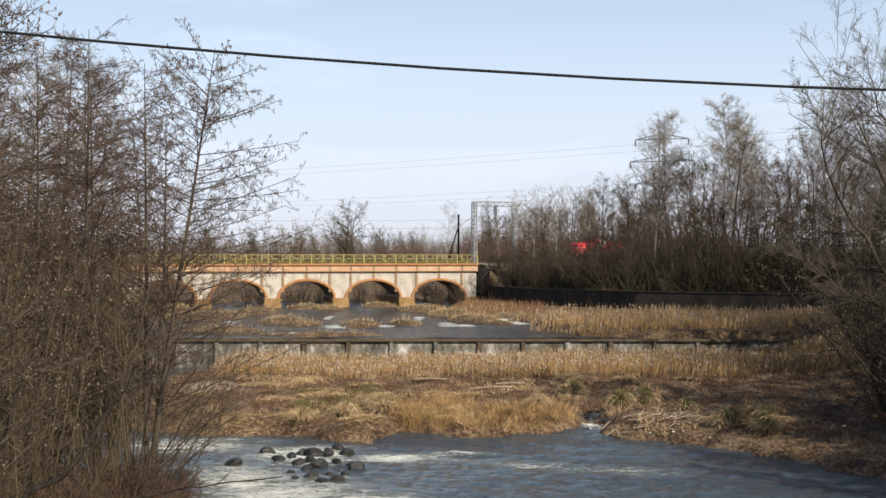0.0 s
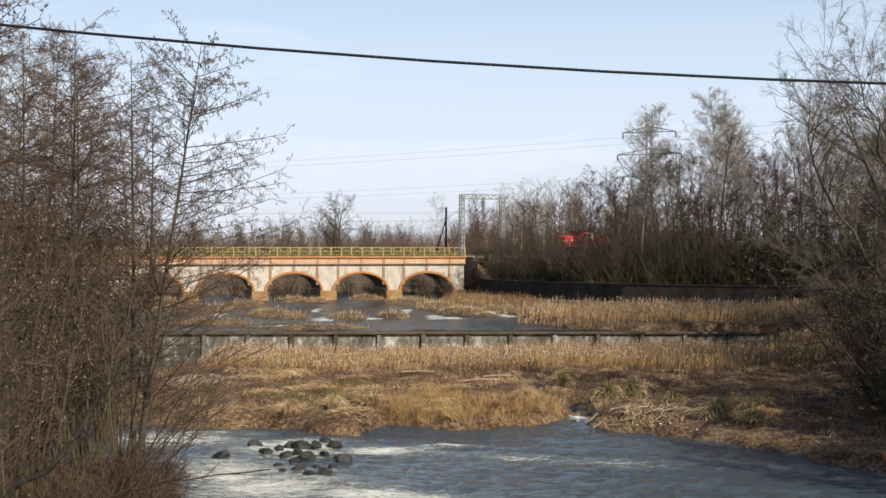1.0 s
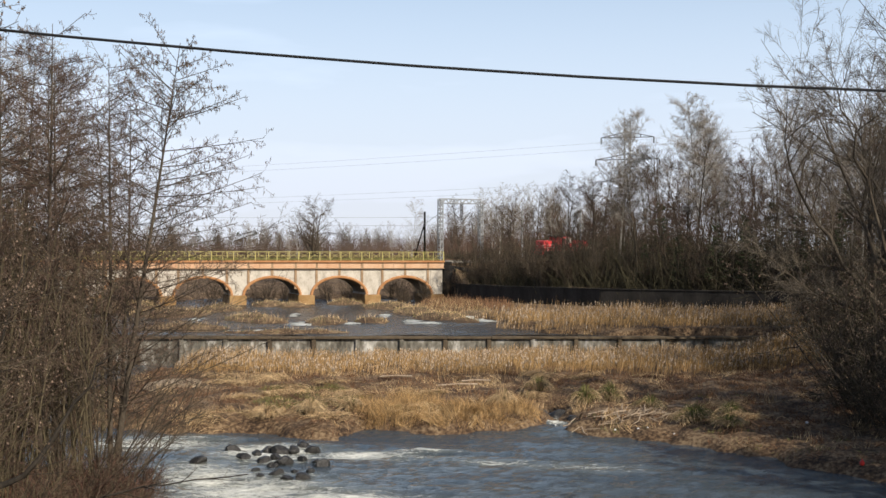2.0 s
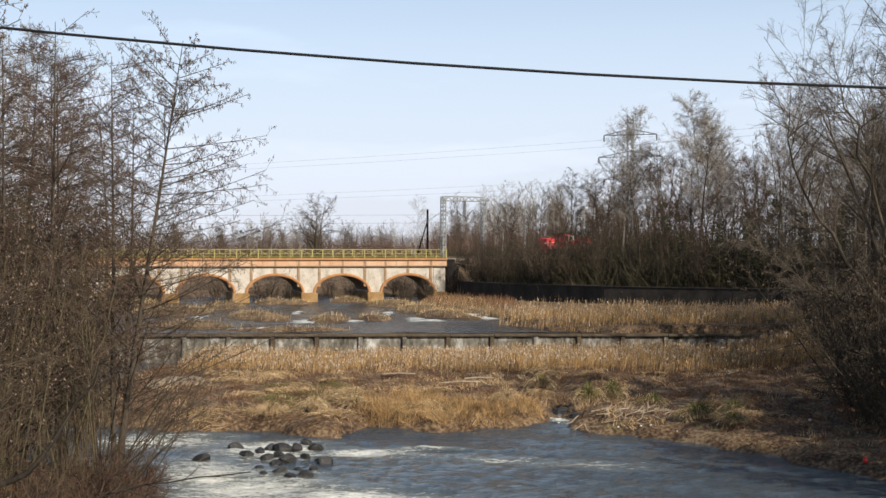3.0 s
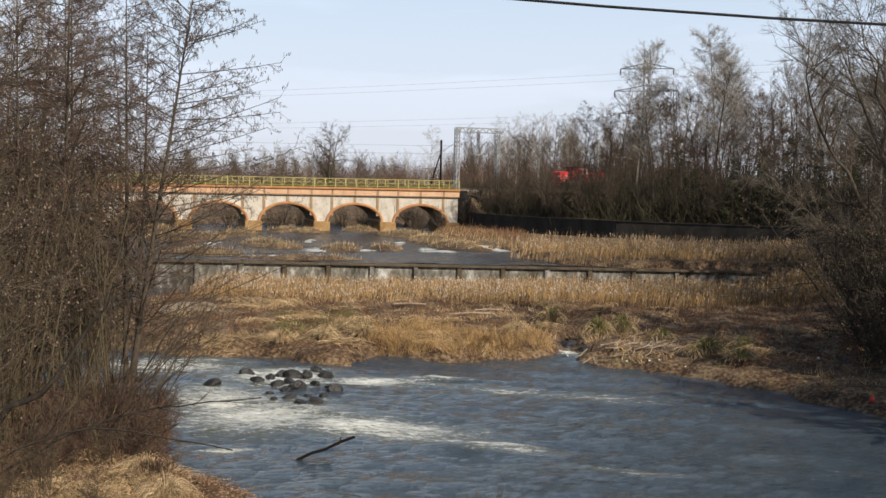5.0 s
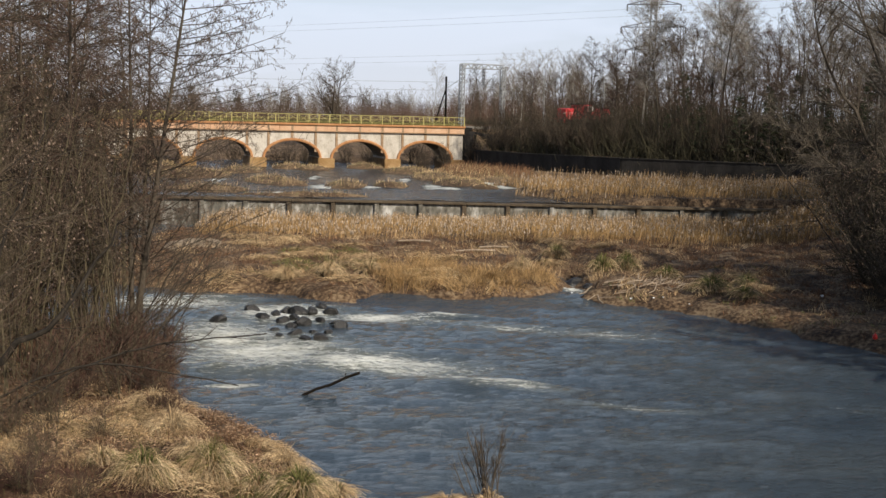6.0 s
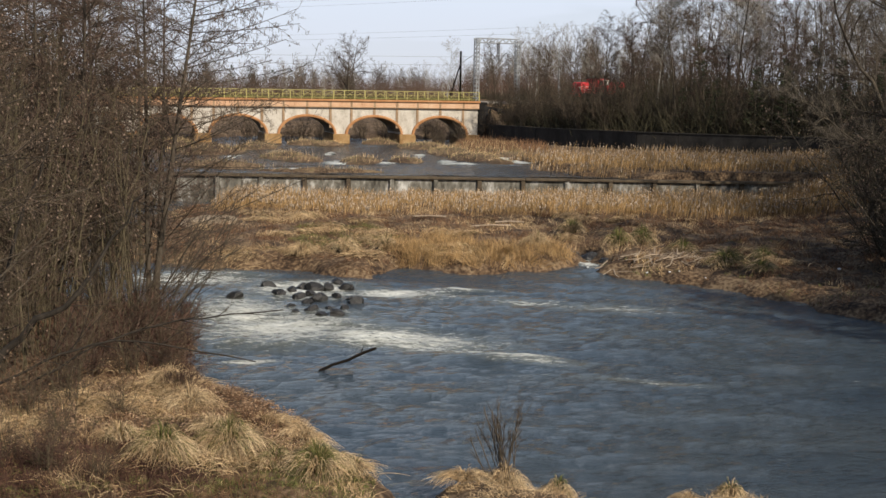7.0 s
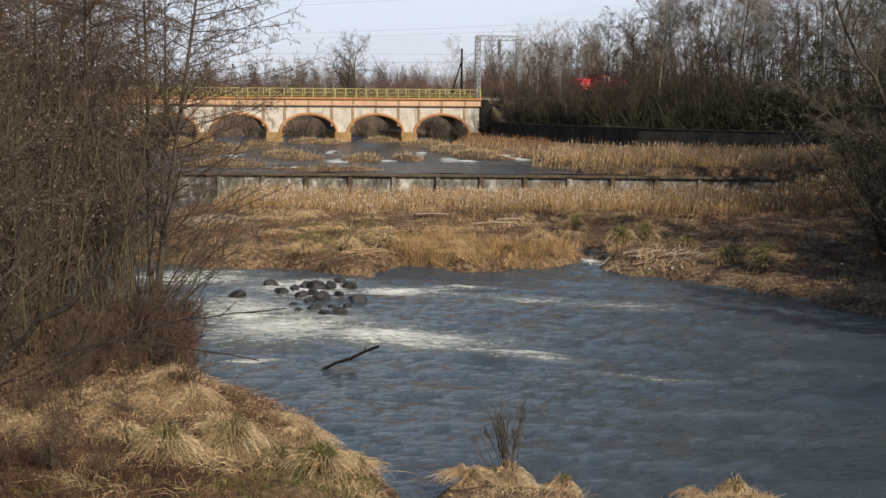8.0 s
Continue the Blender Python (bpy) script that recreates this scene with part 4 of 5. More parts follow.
stand(a3, [(-15.8, 44, 0.92), (-18.8, 60, 1.1), (-22, 64, 1.15), (-13.9, 41.5, 0.5), (-25, 70, 1.3), (-28, 80, 1.4), (-31, 74, 1.3), (-19.5, 68, 1.1), (-27, 76, 1.3), (-18, 75, 1.1), (-33, 84, 1.3), (25.2, 198, 0.9)], group="bank alders")
b1 = tree("bank_shrub", "olive-brown stand of upright slender bare stems on the bank", 21, 11.0, 0.055, POLES, M_STEM, M_TWIG, stems=12, spread_=0.13, crook=0.03, category="shrub", base_r=0.8)
stand(b1, [(-13.2, 48.5, 0.9), (-15.4, 46, 1.0), (-17.6, 50, 1.1), (-14.4, 53, 1.0), (-19, 56, 1.1), (-21, 50, 1.1), (-16.6, 42.5, 0.9), (-18.2, 46, 1.0), (-22, 57, 1.2),
           (-17.5, 55, 1.1), (-25, 62, 1.3), (-20, 66, 1.2), (-14.6, 44.5, 0.85), (-16.2, 51.5, 1.05)], group="bank shrubs")
b2 = tree("bank_shrub", "tangled reddish-brown bare shrub on the bank", 22, 7.5, 0.04, SCRUB, M_STEM, M_RED_TWIG, stems=11, spread_=0.34, crook=0.06, category="shrub", base_r=0.5)
stand(b2, [(-14.8, 43.5, 0.8), (-16, 48.6, 1.2), (-18.5, 44, 1.1), (-14.8, 57, 0.9), (-20, 62, 1.4), (-24, 52, 1.4), (-14.2, 40.2, 0.5), (-28, 64, 1.6), (-14.0, 51, 0.6),
           (-16.5, 45.5, 1.0), (-16.4, 54.5, 1.1), (-18.4, 58, 1.2), (-12.4, 47.6, 0.36), (-11.6, 50.6, 0.32)], group="bank shrubs")
b5 = tree("bank_shrub", "thin arching bare shrub leaning out over the water", 25, 8.0, 0.035, OVERHANG, M_BARK, M_TWIG, lean=(0.5, -0.05), stems=7, spread_=0.3, crook=0.06, category="shrub", base_r=0.4)
for x, y, k in ((-11.6, 49.5, 0.85), (-12.4, 46.0, 0.75), (-12.8, 53.5, 1.0)):
    ob = b5 if x == -11.6 else copy_thing(b5, Matrix())
    ob.matrix_basis = pose(x, y, float(land(x, y)) - 0.1, 0, 0, (y * 40) % 50 - 25) @ Matrix.Scale(k, 4)
    ob["group"] = "bank shrubs"
# leaning willow stems close by
b3 = tree("willow_shrub", "crooked leaning bare willow stems at the near bank", 23, 9.0, 0.10, OVERHANG, M_DARKBARK, M_TWIG, category="shrub",
          guides=[([(0, 0, 0), (2.0, 0, 2.1), (3.3, 0, 3.0), (4.6, 0.1, 4.9), (5.6, 0.3, 6.4)], 0.14), ([(-0.9, 0.2, 0), (0.5, 0.2, 2.2), (1.4, 0.3, 4.6), (2.6, 0.4, 7.6), (3.0, 0.4, 9.4)], 0.09),
                  ([(0.3, -0.5, 0), (2.8, -0.6, 1.4), (5.0, -0.5, 2.0), (9.0, -0.4, 1.3)], 0.045), ([(1.4, 0.8, 0), (4.0, 1.0, 1.6), (6.0, 1.2, 2.2), (9.6, 1.4, 2.6)], 0.04)])
b3.matrix_basis = pose(-14.6, 38.0, float(land(-14.6, 38.0)) - 0.15)
e1 = tree("alder_tree", "bare branching alder at the edge of the near bank", 24, 17.5, 0.16, ALDER, M_BARK, M_TWIG, lean=(0.05, 0.0), catkins=1, crook=0.02)
e1.matrix_basis = pose(-12.8, 33.0, 1.0)

# trees over the shaded bank
w1 = tree("willow_tree", "large leaning bare willow on the shaded bank", 31, 23, 0.26, BIG_WILLOW, M_BARK, M_WILLOW_TWIG,
          guides=[([(0, 0, 0), (-2.2, 0, 3.4), (-5.3, 0, 8.0), (-7.6, 0, 11.0), (-9.2, 0, 15.0), (-10.0, 0, 18.2)], 0.22), ([(0.2, 0.3, 0), (-2.0, 0.5, 3.6), (-3.2, 0.8, 9.0), (-4.2, 1.0, 13.5), (-5.6, 1, 17.5), (-6.4, 1, 20.5)], 0.19),
                  ([(-1.6, 0, 2.4), (-4.5, -0.8, 5.5), (-8.5, -1, 7.0), (-12.0, -1, 10.0)], 0.09), ([(0.6, -0.3, 0), (0.4, -0.5, 8), (-0.6, -0.5, 15), (-1.2, -0.4, 22)], 0.22)])
w1.matrix_basis = pose(32.4, 76, float(land(32.4, 76)) - 0.2)
w2 = tree("willow_tree", "large bare willow with many grey limbs, most unseen and added for shade", 32, 22, 0.26, WILLOW, M_BARK, M_WILLOW_TWIG, stems=4, spread_=0.2, crook=0.03, base_r=0.6)
# most copies stand outside the view, added to throw shade on the bank
stand(w2, [(41.5, 104, 1.15), (45, 121, 1.15), (47, 114, 1.2), (41, 70, 1.0), (52, 128, 1.2), (44, 90, 1.2), (46, 54, 1.0), (34, 48, 0.55), (37, 52, 0.6), (33.5, 55, 0.5), (38, 58, 0.6), (36, 44, 0.6), (40, 49, 0.65), (54, 100, 1.2), (62, 118, 1.2), (50, 78, 1.1), (58, 136, 1.1), (70, 104, 1.2), (66, 86, 1.2), (50, 62, 1.0)], group="shaded bank willows")
# twig colour darkened so the shrubs carry the bank's shade
b4 = tree("bank_shrub", "tangled bare shrub over the shaded bank, twigs darkened to stand for shade", 33, 6.0, 0.05, SCRUB, M_BARK, M_UNDER, stems=18, spread_=0.4, crook=0.06, catkins=1, csize=0.03, category="shrub")
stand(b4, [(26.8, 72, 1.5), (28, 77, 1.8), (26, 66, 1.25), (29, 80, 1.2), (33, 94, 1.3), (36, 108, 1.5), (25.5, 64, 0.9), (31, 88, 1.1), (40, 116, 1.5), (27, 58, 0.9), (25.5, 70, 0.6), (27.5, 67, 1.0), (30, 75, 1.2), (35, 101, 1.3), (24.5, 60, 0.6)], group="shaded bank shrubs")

# woods behind the retaining wall and round the railway
bi = tree("birch_tree", "tall bare white-barked birch with a fine pale rounded crown", 41, 25, 0.17, BIRCH, M_BIRCH, M_PALE_TWIG, crook=0.02)
stand(bi, [(31.6, 189, 0.96), (42.0, 182, 1.0), (45.4, 184, 0.88)], group="birches")
bj = tree("birch_tree", "bare white-barked birch among the riverside trees", 48, 24, 0.16, WOOD_BIRCH, M_BIRCH, M_PALE_TWIG, crook=0.025)
stand(bj, [(52, 175, 1.05), (0.3, 250, 0.64), (15, 262, 0.62), (27, 236, 0.6), (48, 196, 0.9), (58, 176, 1.05), (36, 250, 0.7), (62, 150, 1.0), (24, 262, 0.66), (56, 158, 0.95), (17, 238, 0.6), (39, 205, 0.8), (50, 164, 0.9), (54, 149, 0.9), (60, 163, 0.95), (-22.5, 75, 0.92), (-19.8, 73, 0.88), (-26, 80, 0.98), (-24.5, 71, 0.86)], group="birches")
f1 = tree("woodland_tree", "bare grey-brown tree of the riverside wood, a few added unseen for shade", 42, 19, 0.17, FAR, M_BARK, M_TWIG, crook=0.03)
f2 = tree("woodland_tree", "bare reddish-brown tree of the riverside wood, a few added unseen for shade", 43, 17, 0.15, FAR, M_BARK, M_RED_TWIG, crook=0.03)
rg = random.Random(8)
# these first trees are added, mostly unseen, to shade weir and reeds
wood1, wood2 = [(50, 127, 1.1), (55, 120, 1.15), (46, 119, 1.0), (58, 130, 1.1), (63, 124, 1.1), (49, 108, 1.1), (56, 104, 1.1), (44, 99, 1.0), (50, 86, 1.0), (46, 76, 1.0)], [(53, 133, 1.1), (48, 115, 1.1), (60, 112, 1.2), (52, 96, 1.1), (43, 106, 1.1), (66, 134, 1.1), (46, 92, 1.0), (56, 90, 1.1), (52, 70, 1.0), (41, 84, 0.9)]
for _ in range(700):
    x, y = rg.uniform(8, 95), rg.uniform(115, 250)
    dw, side = polyline_d(DARK_WALL, np.array([x]), np.array([y]))
    dt, _s = polyline_d(TRACK, np.array([x]), np.array([y]))
    if side[0] > 0 and dw[0] > 1.5 and dt[0] > 4.5 and abs(math.atan2(x, y)) < 0.42 and all(math.hypot(x - a, y - b) > 4.0 for a, b, _k in wood1 + wood2):
        edge = smooth(14, 44, np.array(x))
        (wood1 if rg.random() < 0.55 else wood2).append((x, y, (0.58 + 0.40 * float(edge)) * rg.uniform(0.8, 1.15)))
stand(f1, wood1, group="riverside wood")
stand(f2, wood2, group="riverside wood")
fs = tree("wood_shrub", "dark bare undergrowth shrub at the wood's edge", 44, 6.0, 0.06, BUSH, M_BARK, M_TWIG, stems=14, spread_=0.35, crook=0.06, category="shrub")
edge_places = []
for k in range(44):
    t = rg.random() * 3.6
    i = int(t)
    (ax, ay), (bx, by) = DARK_WALL[i], DARK_WALL[i + 1]
    u = t - i
    o = rg.uniform(1.5, 9)
    edge_places.append((ax + (bx - ax) * u + o * 0.7, ay + (by - ay) * u + o * 0.7, rg.uniform(0.7, 1.3)))
edge_places += [(9, 201.5, 0.45), (12, 199, 0.45), (15, 196.5, 0.5), (7.5, 202, 0.4), (10.5, 205, 0.6), (29, 178, 1.0), (32.5, 176, 1.1), (35, 179, 1.2), (38.5, 173, 1.2), (42, 171, 1.2), (45.5, 172, 1.2), (27, 184, 1.0), (49, 168, 1.3), (40, 176, 1.3), (43.5, 177, 1.3), (52, 170, 1.3), (24, 192, 0.9), (54, 164, 1.3), (6.5, 199.5, 0.8), (10, 196, 0.7), (-1, 190, 0.6), (2.5, 193, 0.7), (-0.5, 197.5, 0.75), (-21, 214, 0.9), (-10, 215, 0.9), (-24, 198, 0.7), (-14, 217, 0.8), (-1.5, 214, 0.9), (1.5, 212, 0.9), (-3, 216, 0.8), (-24, 213, 0.9), (-19, 216, 1.0), (-33, 214, 1.0), (-8, 217, 1.0), (-30, 211, 0.9)]
stand(fs, edge_places, group="wood edge shrubs")
# saplings and brush that fill the wood
rs = np.random.RandomState(90)
ux, uy = rs.uniform(6, 110, 90000), rs.uniform(105, 260, 90000)
dw, side = polyline_d(DARK_WALL, ux, uy)
dt, _s = polyline_d(TRACK, ux, uy)
ok = (side > 0) & (dw > 0.8) & (dt > 3.8) & (np.abs(np.arctan2(ux, uy)) < 0.43) & (dw < 45)
ux, uy = ux[ok][:38000], uy[ok][:38000]
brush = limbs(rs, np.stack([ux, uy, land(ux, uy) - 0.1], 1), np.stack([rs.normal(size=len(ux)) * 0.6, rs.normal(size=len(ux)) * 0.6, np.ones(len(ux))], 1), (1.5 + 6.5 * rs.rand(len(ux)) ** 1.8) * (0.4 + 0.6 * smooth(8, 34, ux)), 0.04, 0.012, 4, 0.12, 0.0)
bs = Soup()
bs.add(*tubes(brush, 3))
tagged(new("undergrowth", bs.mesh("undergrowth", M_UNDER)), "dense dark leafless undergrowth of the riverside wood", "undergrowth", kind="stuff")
# wood beyond the railway
d1 = tree("distant_tree", "bare grey-brown tree of the wood beyond the railway", 46, 15, 0.16, DISTANT, M_BARK, M_TWIG, crook=0.03)
# pale twigs put distance haze into the colour of half the wood
d2 = tree("distant_tree", "bare birch beyond the railway, twigs kept pale to stand for haze", 47, 14, 0.14, DISTANT, M_BIRCH, M_PALE_TWIG, crook=0.03)
back1, back2 = [], []
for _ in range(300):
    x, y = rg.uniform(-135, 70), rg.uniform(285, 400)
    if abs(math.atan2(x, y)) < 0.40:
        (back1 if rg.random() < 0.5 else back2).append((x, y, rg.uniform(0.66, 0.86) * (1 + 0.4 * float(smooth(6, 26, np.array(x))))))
stand(d1, back1, group="far wood", seed=3)
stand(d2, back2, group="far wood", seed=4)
ux, uy = rs.uniform(-150, 75, 44000), rs.uniform(285, 400, 44000)
brush = limbs(rs, np.stack([ux, uy, land(ux, uy) - 0.1], 1), np.stack([rs.normal(size=len(ux)) * 0.25, rs.normal(size=len(ux)) * 0.25, np.ones(len(ux))], 1), rs.uniform(3.0, 9.5, len(ux)), 0.03, 0.012, 2, 0.12, 0.0)
bs = Soup()
bs.add(*tubes(brush, 3))
tagged(new("far_brush", bs.mesh("far_brush", M_RED_TWIG)), "leafless brushwood of the far wood", "undergrowth", kind="stuff")
big = tree("oak_tree", "spreading bare oak beyond the bridge", 45, 17, 0.35, OAK, M_BARK, M_TWIG, stems=2, spread_=0.12, crook=0.04, base_r=0.5)
stand(big, [(-18.2, 240, 0.98), (-16.5, 243, 0.8), (-48, 262, 0.8)], group="far oaks")


def pine(seed, h):
    rng = np.random.RandomState(seed)
    t = tagged(empty("pine_tree"), "dark green conifer of the wood, many unseen and added to cast shade", "tree")
    A = limbs(rng, np.zeros((1, 3)), np.array([[0, 0, 1.0]]), np.array([h]), np.array([0.2]), np.array([0.03]), 12, 0.01, 0.0)
    B, bl = shoots(rng, A, plen=np.array([h]), **row(80, 0.2, 82, 0.26, 0.85, 5, 0.05, -0.02, 0.05, 0.015))
    s = Soup()
    s.add(*tubes(A, 7)), s.add(*tubes(B, 3))
    part("trunk", s.mesh("trunk", M_BARK, True), t)
    c = Soup()
    c.add(*bits(rng, B, 34, 0.11, 2.6))
    part("crown", c.mesh("crown", M_NEEDLE), t)
    return t


# from (46, 88) on: pines added outside the view to shade the right bank
stand(pine(51, 19), [(-52, 340, 0.62), (-58, 348, 0.66), (-47, 350, 0.6), (-64, 340, 0.68), (-70, 345, 0.66), (62, 165, 0.8), (50, 172, 0.6), (45, 168, 0.55), (-42, 345, 0.6), (36, 180, 0.6), (56, 160, 0.7), (40, 163.5, 0.5), (43.5, 161.5, 0.52), (49, 157.5, 0.55), (36, 168, 0.42), (53, 153, 0.55), (32, 171.5, 0.36), (46, 88, 1.0), (50, 95, 1.05), (53, 103, 1.05), (48, 82, 0.9), (55, 112, 1.0), (49, 118, 0.95), (33, 46, 0.95), (35.5, 43, 1.0), (38, 47, 1.0), (31.5, 42, 0.85), (36, 50, 1.0), (34, 39, 1.0), (39, 52, 1.05), (34, 51, 0.85), (41, 56, 1.0), (37, 40, 1.1), (38, 60, 0.9), (36, 56, 0.8)], group="conifers")


# ======== reeds, grass and litter ========
def blades(rng, x, y, h, lean, width, material, name, label, wind=0.12, parts=3, plume=0.0, parent=None, z=None, out=None):
    """Tapering three-sided stalks at x, y, bent over by lean."""
    n = len(x)
    z = land(x, y) if z is None else z
    ang = rng.uniform(0, 6.283, n)
    d = np.stack([np.cos(ang), np.sin(ang)], 1) * (lean * np.abs(rng.normal(size=n)))[:, None] + np.array([wind, 0.0])
    if out is not None:
        d = d + out
    A = np.empty((n, parts, 4))
    for i in range(parts):
        k = i / (parts - 1)
        A[:, i, 0], A[:, i, 1] = x + d[:, 0] * h * k ** 1.7, y + d[:, 1] * h * k ** 1.7
        A[:, i, 2] = z - 0.05 + h * k * (1 - 0.35 * np.minimum(1.4, np.hypot(d[:, 0], d[:, 1])) * k)
        A[:, i, 3] = width * (1 - 0.8 * k)
    s = Soup()
    s.add(*tubes(A, 3))
    ob = part(name, s.mesh(name, material), parent) if parent else new(name, s.mesh(name, material))
    tagged(ob, label, "" if parent else "grass", kind="stuff")
    if plume:
        keep = rng.rand(n) < plume
        B = A[keep][:, -2:, :].copy()
        B[:, 0, :3] = 0.45 * B[:, 0, :3] + 0.55 * B[:, 1, :3]
        q = Soup()
        q.add(*bits(rng, B, 3, 0.045, 5.0))
        part("plume", q.mesh("plume", M_PLUME), ob, "pale feathery reed plumes", "stuff")
    return ob


R = np.random.RandomState(77)


def scatter(n, x0, x1, y0, y1, keep=None):
    x, y = R.uniform(x0, x1, n), R.uniform(y0, y1, n)
    if keep is not None:
        k = keep(x, y)
        x, y = x[k], y[k]
    return x, y


def on_land(x, y):
    return np.maximum(inside(POOL, x, y), inside(LEFT_ARM, x, y)) < -0.15


# reed belt in front of the weir
x, y = scatter(26000, -19, 42, 100, 119.2, lambda x, y: on_land(x, y) & (R.rand(len(x)) < smooth(98, 109, y + 2.5 * fbm(x * 0.3, y * 0.3, 21)) * (0.35 + 0.65 * smooth(-0.6, 0.3, fbm(x * 0.25, y * 0.5, 22)))))
blades(R, x, y, R.uniform(0.65, 1.05, len(x)) * (1.0 + 0.45 * smooth(3, 9, x) + 0.5 * smooth(-12, -16, x)), 0.12, 0.02, M_REED, "reed_belt", "tall dry golden reeds below the weir", parts=2, plume=0.25)
# reeds above the weir
x, y = scatter(10000, 4, 52, 121.5, 152, lambda x, y: (inside(RIVER_UP, x, y) + 1.6 * fbm(x * 0.6, y * 0.4, 44) < 1.0) & (polyline_d(DARK_WALL, x, y)[1] < 0) & (polyline_d(DARK_WALL, x, y)[0] > 1))
blades(R, x, y, R.uniform(0.8, 1.75, len(x)) * (0.9 + 0.4 * fbm(x * 0.5, y * 0.5, 33)), 0.12, 0.022, M_REED, "reed_belt", "dry reeds above the weir along the shaded wall", parts=2, plume=0.3)
x, y = scatter(3600, -10, 14, 158, 200, lambda x, y: (inside(RIVER_UP, x, y) < 0.2) & (polyline_d(DARK_WALL, x, y)[1] < 0))
blades(R, x, y, R.uniform(0.4, 1.2, len(x)), 0.25, 0.03, M_LITTER, "reed_belt", "brown reeds at the foot of the bridge", parts=2)
# pale clumps by the water's edge
def clumps(n, per, x0, x1, y0, y1, size, hmin, hmax, width, material, name, label, keep=on_land, lean=0.55, power=2.0, parts=3):
    """Grass in clumps of uneven height over a stretch of ground."""
    cx, cy = scatter(n, x0, x1, y0, y1, keep)
    ch = hmin + (hmax - hmin) * R.rand(len(cx)) ** power
    cl = R.normal(size=(len(cx), 2)) * 0.45
    i = np.repeat(np.arange(len(cx)), per)
    x, y = cx[i] + R.normal(size=len(i)) * size, cy[i] + R.normal(size=len(i)) * size * 0.7
    k = keep(x, y)
    i, x, y = i[k], x[k], y[k]
    return blades(R, x, y, ch[i] * R.uniform(0.5, 1.15, len(i)), lean, width, material, name, label, wind=0.0, out=cl[i], parts=parts if y.mean() < 55 else 2)


clumps(4200, 15, -22, 34, 48, 108, 0.32, 0.10, 0.75, 0.017, M_LITTER, "dead_grass", "matted brown dead grass and bracken of the marsh")
clumps(2000, 16, -22, 30, 60, 108, 0.30, 0.15, 0.85, 0.015, M_STRAW, "dry_grass", "pale dry grass clumps of the marsh", lambda x, y: on_land(x, y) & (fbm(x * 0.45, y * 0.9, 25) > -0.05))
clumps(280, 22, -20, 24, 62, 100, 0.35, 0.10, 0.35, 0.015, M_GREEN, "green_grass", "green grass patches among dead litter", lambda x, y: on_land(x, y) & (fbm(x * 0.5, y * 0.5, 26) > 0.30))
clumps(320, 16, 10, 30, 50, 76, 0.30, 0.10, 0.4, 0.015, M_GREEN, "bank_grass", "olive grass along the pool's edge", lambda x, y: on_land(x, y) & (inside(POOL, x, y) > -3.0))
clumps(430, 30, -3.2, 8.6, 73, 85, 0.30, 0.35, 1.25, 0.014, M_REED, "pale_grass", "pale dry reeds at the water's edge", lambda x, y: on_land(x, y) & (R.rand(len(x)) < smooth(86, 79, y + 3 * fbm(x * 0.7, y * 0.7, 24))), 0.25, 1.0)
clumps(260, 26, -10, -3, 80, 92, 0.35, 0.12, 0.4, 0.016, M_GREEN, "green_grass", "fresh green grass on the marsh hummock")
clumps(520, 18, -16, 34, 66, 104, 0.4, 0.35, 0.95, 0.014, M_BRAMBLE, "bramble", "dark red-brown bramble tangle of the marsh", lambda x, y: on_land(x, y) & (fbm(x * 0.3, y * 0.6, 35) > 0.2), 0.9, 1.0)
# near bank
near = lambda x, y: on_land(x, y) & (y > 27)
patchy = lambda x, y: near(x, y) & (fbm(x * 0.9, y * 0.9, 41) > -0.12)
clumps(2300, 22, -22, 0, 27.5, 56, 0.24, 0.10, 0.6, 0.010, M_STRAW, "dry_grass", "matted dry grass clumps of the near bank", patchy, 0.9)
clumps(2400, 22, -22, -3, 27.5, 58, 0.24, 0.10, 0.75, 0.009, M_LITTER, "dead_grass", "rusty brown dead stalks of the near bank", near, 0.7)
clumps(500, 24, -22, -1, 28, 36, 0.2, 0.08, 0.3, 0.008, M_GREEN, "green_grass", "green grass at the near bank's edge", lambda x, y: near(x, y) & (fbm(x * 0.7, y * 0.7, 27) > 0.1), 0.6)
clumps(700, 18, -2.5, 11, 28.5, 33, 0.2, 0.1, 0.34, 0.010, M_STRAW, "dead_grass", "pale broken stalks on the shore hummocks", near, 1.1)
# islets above the weir
x, y = scatter(16000, -40, 12, 122, 200, lambda x, y: (land(x, y) > UPPER + 0.06) & (x < 10))
blades(R, x, y, R.uniform(0.15, 0.75, len(x)), 0.5, 0.022, M_STRAW, "islet_grass", "yellowed grass of the small river islets", parts=2)
x, y = scatter(14000, -40, 12, 122, 200, lambda x, y: (land(x, y) > UPPER + 0.06) & (x < 10))
blades(R, x, y, R.uniform(0.1, 0.35, len(x)), 0.5, 0.025, M_GREEN, "islet_grass", "green grass of the small river islets", parts=2)
# verge of the railway seen through the railing
x, y = scatter(9000, -60, 5, BY0 + 0.6, BY0 + 2.6)
xy = np.stack([x, y, 0 * x, 0 * x + 1], 1) @ np.array(SKEW).T
x, y = xy[:, 0], xy[:, 1]
blades(R, x, y, R.uniform(0.3, 0.9, len(x)), 0.3, 0.025, M_GREEN, "verge_grass", "yellow-green grass on the bridge verge", z=np.full(len(x), DECK - 0.12))


